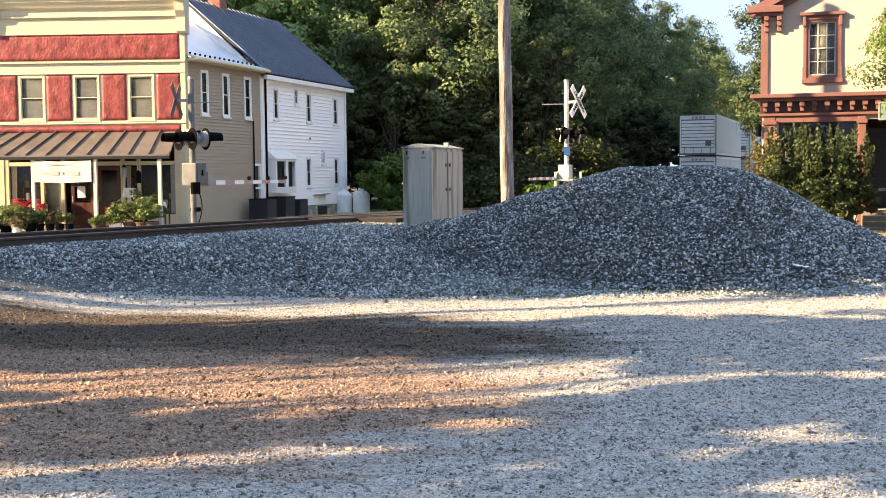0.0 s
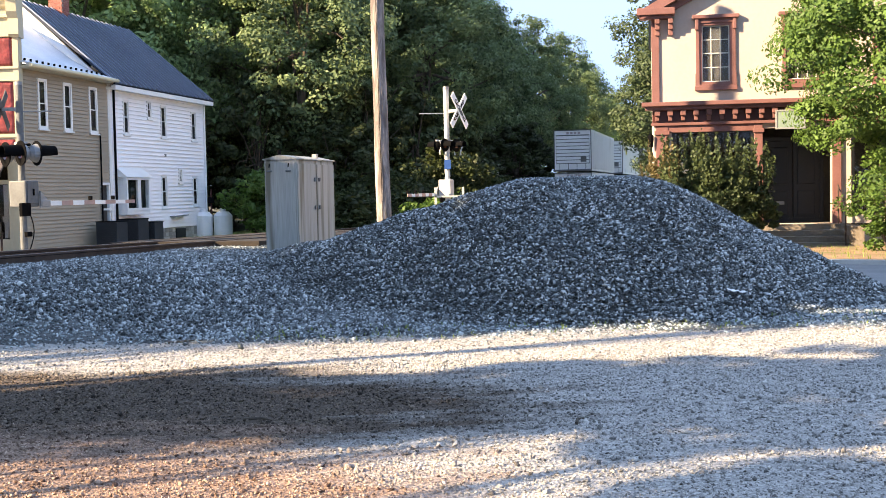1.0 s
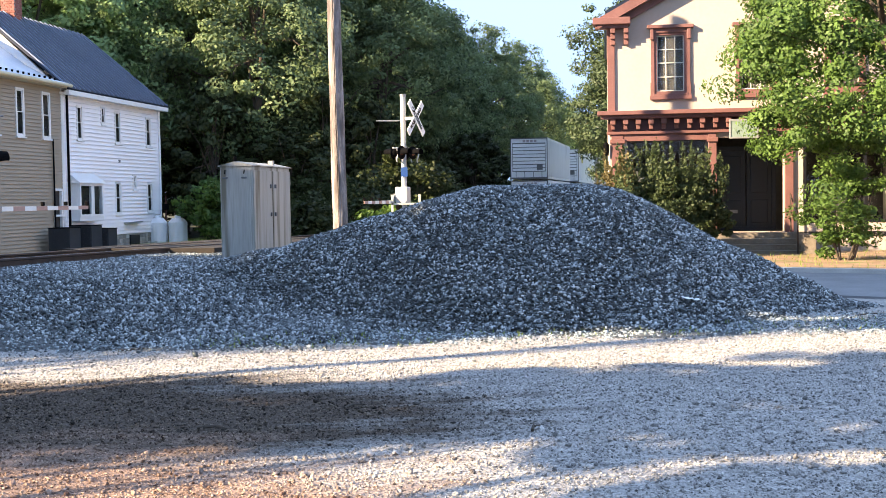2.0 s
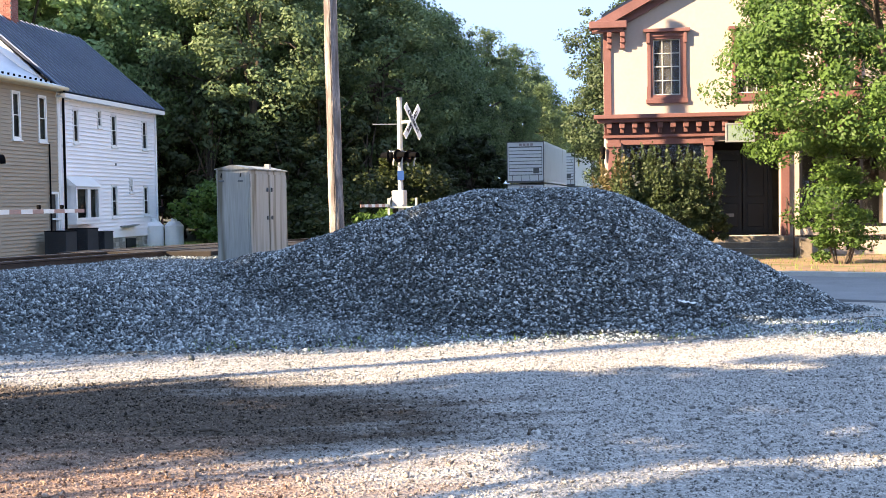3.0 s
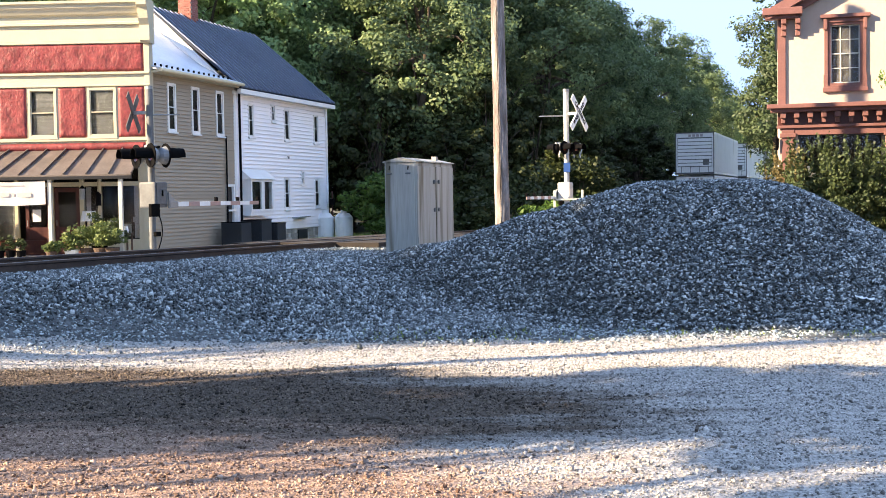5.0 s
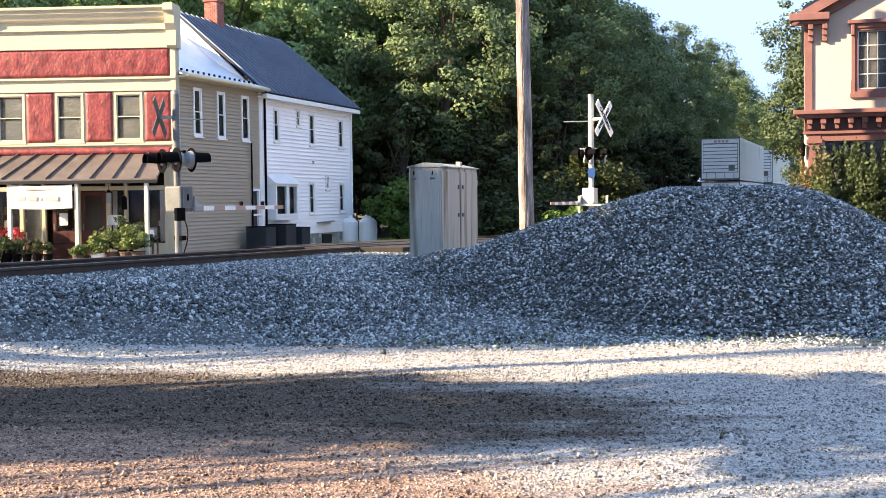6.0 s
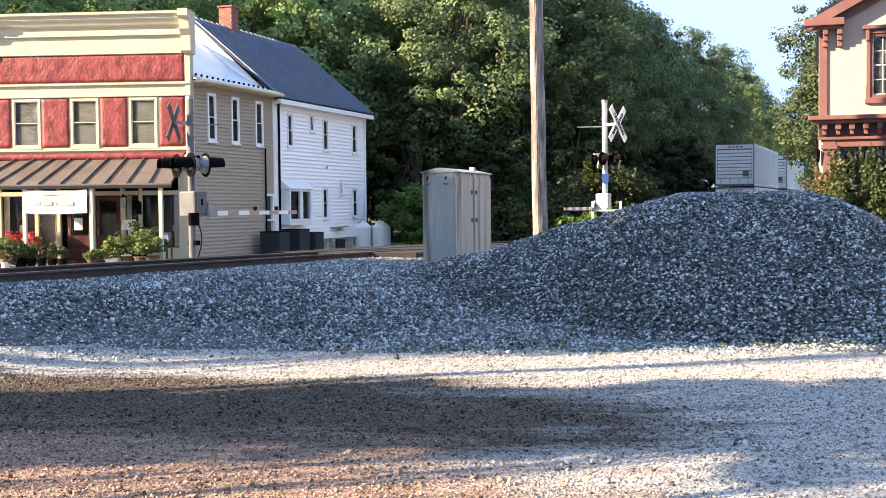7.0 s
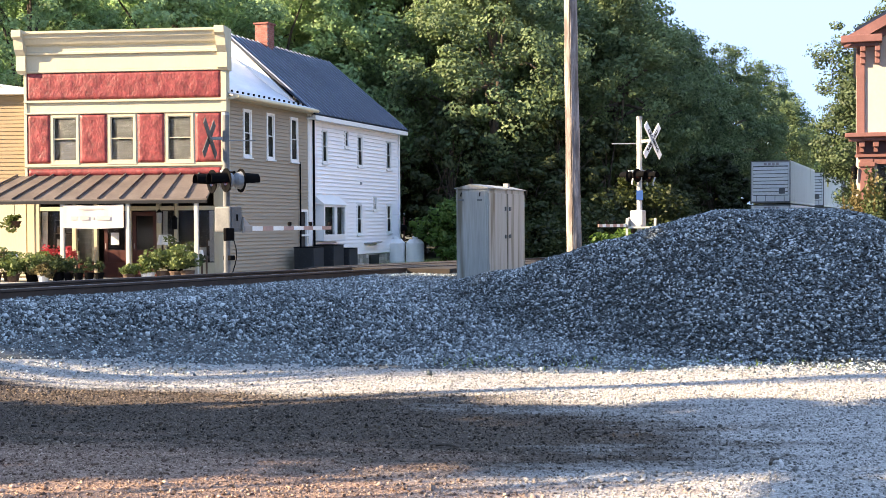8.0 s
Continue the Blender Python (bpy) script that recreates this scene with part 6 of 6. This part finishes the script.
def potted(x, y, r, h, pr, ph, pot_mat, leaf_mat, seed, label, n=950, leaf=0.085):
    e = thing("potted_plant", Matrix.Translation(on_front(x, y)), label, "potted plant", "plants before the shop")
    bm = bmesh.new()
    rod(bm, (0, 0, 0), (0, 0, ph), pr * 0.75, pr, 14)
    rod(bm, (0, 0, ph), (0, 0, ph + 0.04), pr * 1.08, pr * 1.08, 14)
    part("pot", bm, pot_mat, e)
    pts, cl, _ = crown_points(n, (0, 0, ph + h * 0.5), (r, r, h * 0.55), 14, r * 0.5, seed, 0.1)
    put("leaves", leaf_mesh("leaves", pts, leaf, -0.3), leaf_mat, e)
    return e


POTS = [(-0.35, -2.9, 0.35, 0.6, 0.2, 0.35, clay, leaves_pot), (0.25, -2.8, 0.38, 0.75, 0.22, 0.35, clay, leaves_gold), (0.9, -2.9, 0.34, 0.55, 0.2, 0.3, clay, leaves_pot), (1.45, -2.75, 0.42, 0.8, 0.22, 0.35, dark_iron, leaves_pot), (2.3, -2.8, 0.34, 0.6, 0.2, 0.35, dark_iron, leaves_shrub), (4.75, -2.8, 0.36, 0.6, 0.22, 0.3, paper, leaves_pot), (5.2, -2.7, 0.45, 1.0, 0.22, 0.35, clay, leaves_pot), (5.65, -2.8, 0.42, 1.1, 0.22, 0.35, clay, leaves_pot), (5.9, -2.4, 0.4, 0.9, 0.2, 0.35, clay, leaves_shrub), (1.15, -1.2, 0.3, 0.6, 0.2, 0.45, clay, leaves_pot), (-0.75, -2.75, 0.4, 0.7, 0.2, 0.3, clay, leaves_gold), (0.6, -2.55, 0.4, 0.8, 0.2, 0.35, clay, leaves_pot), (1.9, -2.95, 0.3, 0.5, 0.18, 0.26, paper, leaves_gold), (4.2, -2.95, 0.28, 0.45, 0.18, 0.26, clay, leaves_pot), (6.0, -2.85, 0.34, 0.85, 0.2, 0.35, clay, leaves_pot), (5.4, -2.2, 0.5, 1.25, 0.22, 0.4, dark_iron, leaves_shrub), (-1.2, -2.9, 0.4, 0.65, 0.2, 0.3, clay, leaves_pot)]
# a close low row before the window, and a taller group by the corner post
POTS = [(x, y, r * 1.25, h * 0.85, pr, ph * 0.7, pm, lm) if x < 3.4 else (x + 0.42, y, r * 1.05, h * 0.8, pr, ph * 0.8, pm, lm) for x, y, r, h, pr, ph, pm, lm in POTS]
for i, (x, y, r, h, pr, ph, pm, lm) in enumerate(POTS):
    potted(x, y, r, h, pr, ph, pm, lm, 400 + i, "bushy green potted plant on the shop pavement")
potted(0.95, -0.6, 0.33, 0.5, 0.2, 0.6, clay, blossom, 431, "red flowering plant before the shop window", 420, 0.08)
potted(1.75, -0.7, 0.30, 0.45, 0.2, 0.6, clay, blossom, 432, "red flowering plant before the shop window", 420, 0.08)
for i in range(4):
    potted(2.65 + 0.33 * i, -2.85, 0.16, 0.42, 0.14, 0.24, dark_iron, leaves_shrub, 440 + i, "small clipped dark green shrub in a pot", 420, 0.06)
# hanging basket at the shop's corner
hb = thing("hanging_basket", Matrix.Translation(on_front(0.05, -1.0, 1.75)), "hanging basket with trailing green leaves", "hanging basket")
part("basket", rod(bmesh.new(), (0, 0, 0), (0, 0, 0.2), 0.12, 0.22, 12), clay, hb)
part("chain", rod(bmesh.new(), (0, 0, 0.2), (0, 0, 1.3), 0.008, n=5), dark_iron, hb)
pts, _, _ = crown_points(520, (0, 0, 0.1), (0.36, 0.36, 0.42), 14, 0.16, 455, 0.1)
put("leaves", leaf_mesh("leaves", pts, 0.09, 0.3), leaves_pot, hb)
# banner between the posts, its print too faded to read
bn = thing("banner", store.matrix_basis @ pose(2.34, -P + 0.02, 1.72), "white cloth banner with faded print between posts", "banner")
bm = bmesh.new()
n = 16
g = [[bm.verts.new((1.95 * i / n, 0.008 * math.sin(i * 1.1) + (0.0 if j else 0.004), z - 0.03 * math.sin(math.pi * i / n))) for j, z in enumerate((0.72, 0.0))] for i in range(n + 1)]
for i in range(n):
    bm.faces.new((g[i][0], g[i + 1][0], g[i + 1][1], g[i][1]))
e = bmesh.ops.extrude_face_region(bm, geom=bm.faces[:])
bmesh.ops.translate(bm, verts=[q for q in e["geom"] if isinstance(q, bmesh.types.BMVert)], vec=(0, 0.006, 0))
part("cloth", bm, cloth, bn)
for x0, x1, z0, z1 in ((0.26, 0.48, 0.24, 0.36), (0.56, 0.84, 0.24, 0.37), (0.92, 1.0, 0.25, 0.35), (1.08, 1.52, 0.23, 0.36), (0.5, 1.3, 0.56, 0.60)):
    part("print_bar", cube(x0, x1, -0.0125, -0.011, z0, z1), faded, bn)
# lanterns and chimes under the awning
for i, (x, z) in enumerate(((5.05, 1.85), (5.55, 1.65))):
    ln = thing("hanging_lantern", Matrix.Translation(on_front(x, -1.4, z)), "small hanging lantern under the awning", "lantern", "lanterns under the awning")
    part("body", rod(bmesh.new(), (0, 0, 0), (0, 0, 0.34), 0.09, n=8), silver if i == 0 else dark_iron, ln)
    part("cap", rod(bmesh.new(), (0, 0, 0.34), (0, 0, 0.44), 0.11, 0.02, 8), dark_iron, ln)
    part("cord", rod(bmesh.new(), (0, 0, 0.44), (0, 0, 3.0 - z), 0.006, n=5), dark_iron, ln)
ls = thing("table_lamp", Matrix.Translation(on_front(5.0, -0.7, 0.06)), "pale shaded lamp on a stand before the window", "lamp")
part("stand", rod(bmesh.new(), (0, 0, 0), (0, 0, 1.1), 0.05, n=10), cream, ls)
part("foot", rod(bmesh.new(), (0, 0, 0), (0, 0, 0.05), 0.2, n=14), cream, ls)
part("shade", rod(bmesh.new(), (0, 0, 1.1), (0, 0, 1.42), 0.27, 0.2, 16), paper, ls)
tb = thing("side_table", Matrix.Translation(on_front(6.2, -1.7, 0.06)), "small wooden table with jars by the post", "table")
part("tabletop", cube(-0.45, 0.45, -0.3, 0.3, 0.7, 0.74, bevel=0.008), clay, tb)
for x, y in ((-0.4, -0.25), (0.4, -0.25), (-0.4, 0.25), (0.4, 0.25)):
    part("leg", cube(x - 0.025, x + 0.025, y - 0.025, y + 0.025, 0, 0.7), clay, tb)
for i, (x, h) in enumerate(((-0.25, 0.25), (0.05, 0.34), (0.3, 0.2))):
    j = thing("jar", Matrix.Translation(on_front(6.2 + x, -1.7, 0.80)), "small glazed jar on the table", "jar", "jars on the table")
    part("body", rod(bmesh.new(), (0, 0, 0), (0, 0, h), 0.09, 0.06, 12), paper if i != 1 else clay, j)
wc = thing("garden_chair", Matrix.Translation(on_front(0.45, -2.3, 0.06)), "small white chair among the pot plants", "chair")
part("seat", cube(-0.22, 0.22, -0.22, 0.22, 0.42, 0.45, bevel=0.008), paper, wc)
part("backrest", cube(-0.22, 0.22, 0.19, 0.22, 0.45, 0.9, bevel=0.008), paper, wc)
for x, y in ((-0.2, -0.2), (0.2, -0.2), (-0.2, 0.2), (0.2, 0.2)):
    part("leg", cube(x - 0.018, x + 0.018, y - 0.018, y + 0.018, 0, 0.42), paper, wc)

# ---- litter on the lot ----
sx, sy = 5.15, 15.75
pt = thing("paper_scrap", pose(sx, sy, float(top(np.array(sx), np.array(sy))) + 0.03, 12, 8, 20), "crumpled white scrap on the gravel", "litter")
bm = bmesh.new()
g = [[bm.verts.new((0.24 * i / 5 - 0.12, 0.14 * j / 3 - 0.07, 0.03 * noise.noise((i * 0.9, j * 0.9, 4)))) for j in range(4)] for i in range(6)]
for i in range(5):
    for j in range(3):
        bm.faces.new((g[i][j], g[i + 1][j], g[i + 1][j + 1], g[i][j + 1]))
e = bmesh.ops.extrude_face_region(bm, geom=bm.faces[:])
bmesh.ops.translate(bm, verts=[q for q in e["geom"] if isinstance(q, bmesh.types.BMVert)], vec=(0, 0, -0.006))
part("sheet", bm, paper, pt)
for i, (x, y, a, l) in enumerate(((-2.3, 14.3, 12, 0.5), (0.25, 10.0, 40, 0.2), (7.6, 15.9, 25, 0.6), (-0.9, 9.2, -20, 0.25), (1.6, 8.6, 65, 0.18))):
    st = thing("stick", pose(x, y, float(land(np.array(x), np.array(y))) + 0.015, 0, 0, a), "dark broken stick lying on the gravel", "stick", "sticks on the lot")
    bm = rod(bmesh.new(), (0, 0, 0), (l * 0.55, 0.02, 0.012), 0.014, 0.011, 7)
    rod(bm, (l * 0.55, 0.02, 0.012), (l, -0.01, 0.004), 0.011, 0.006, 7)
    part("wood", bm, bark, st)
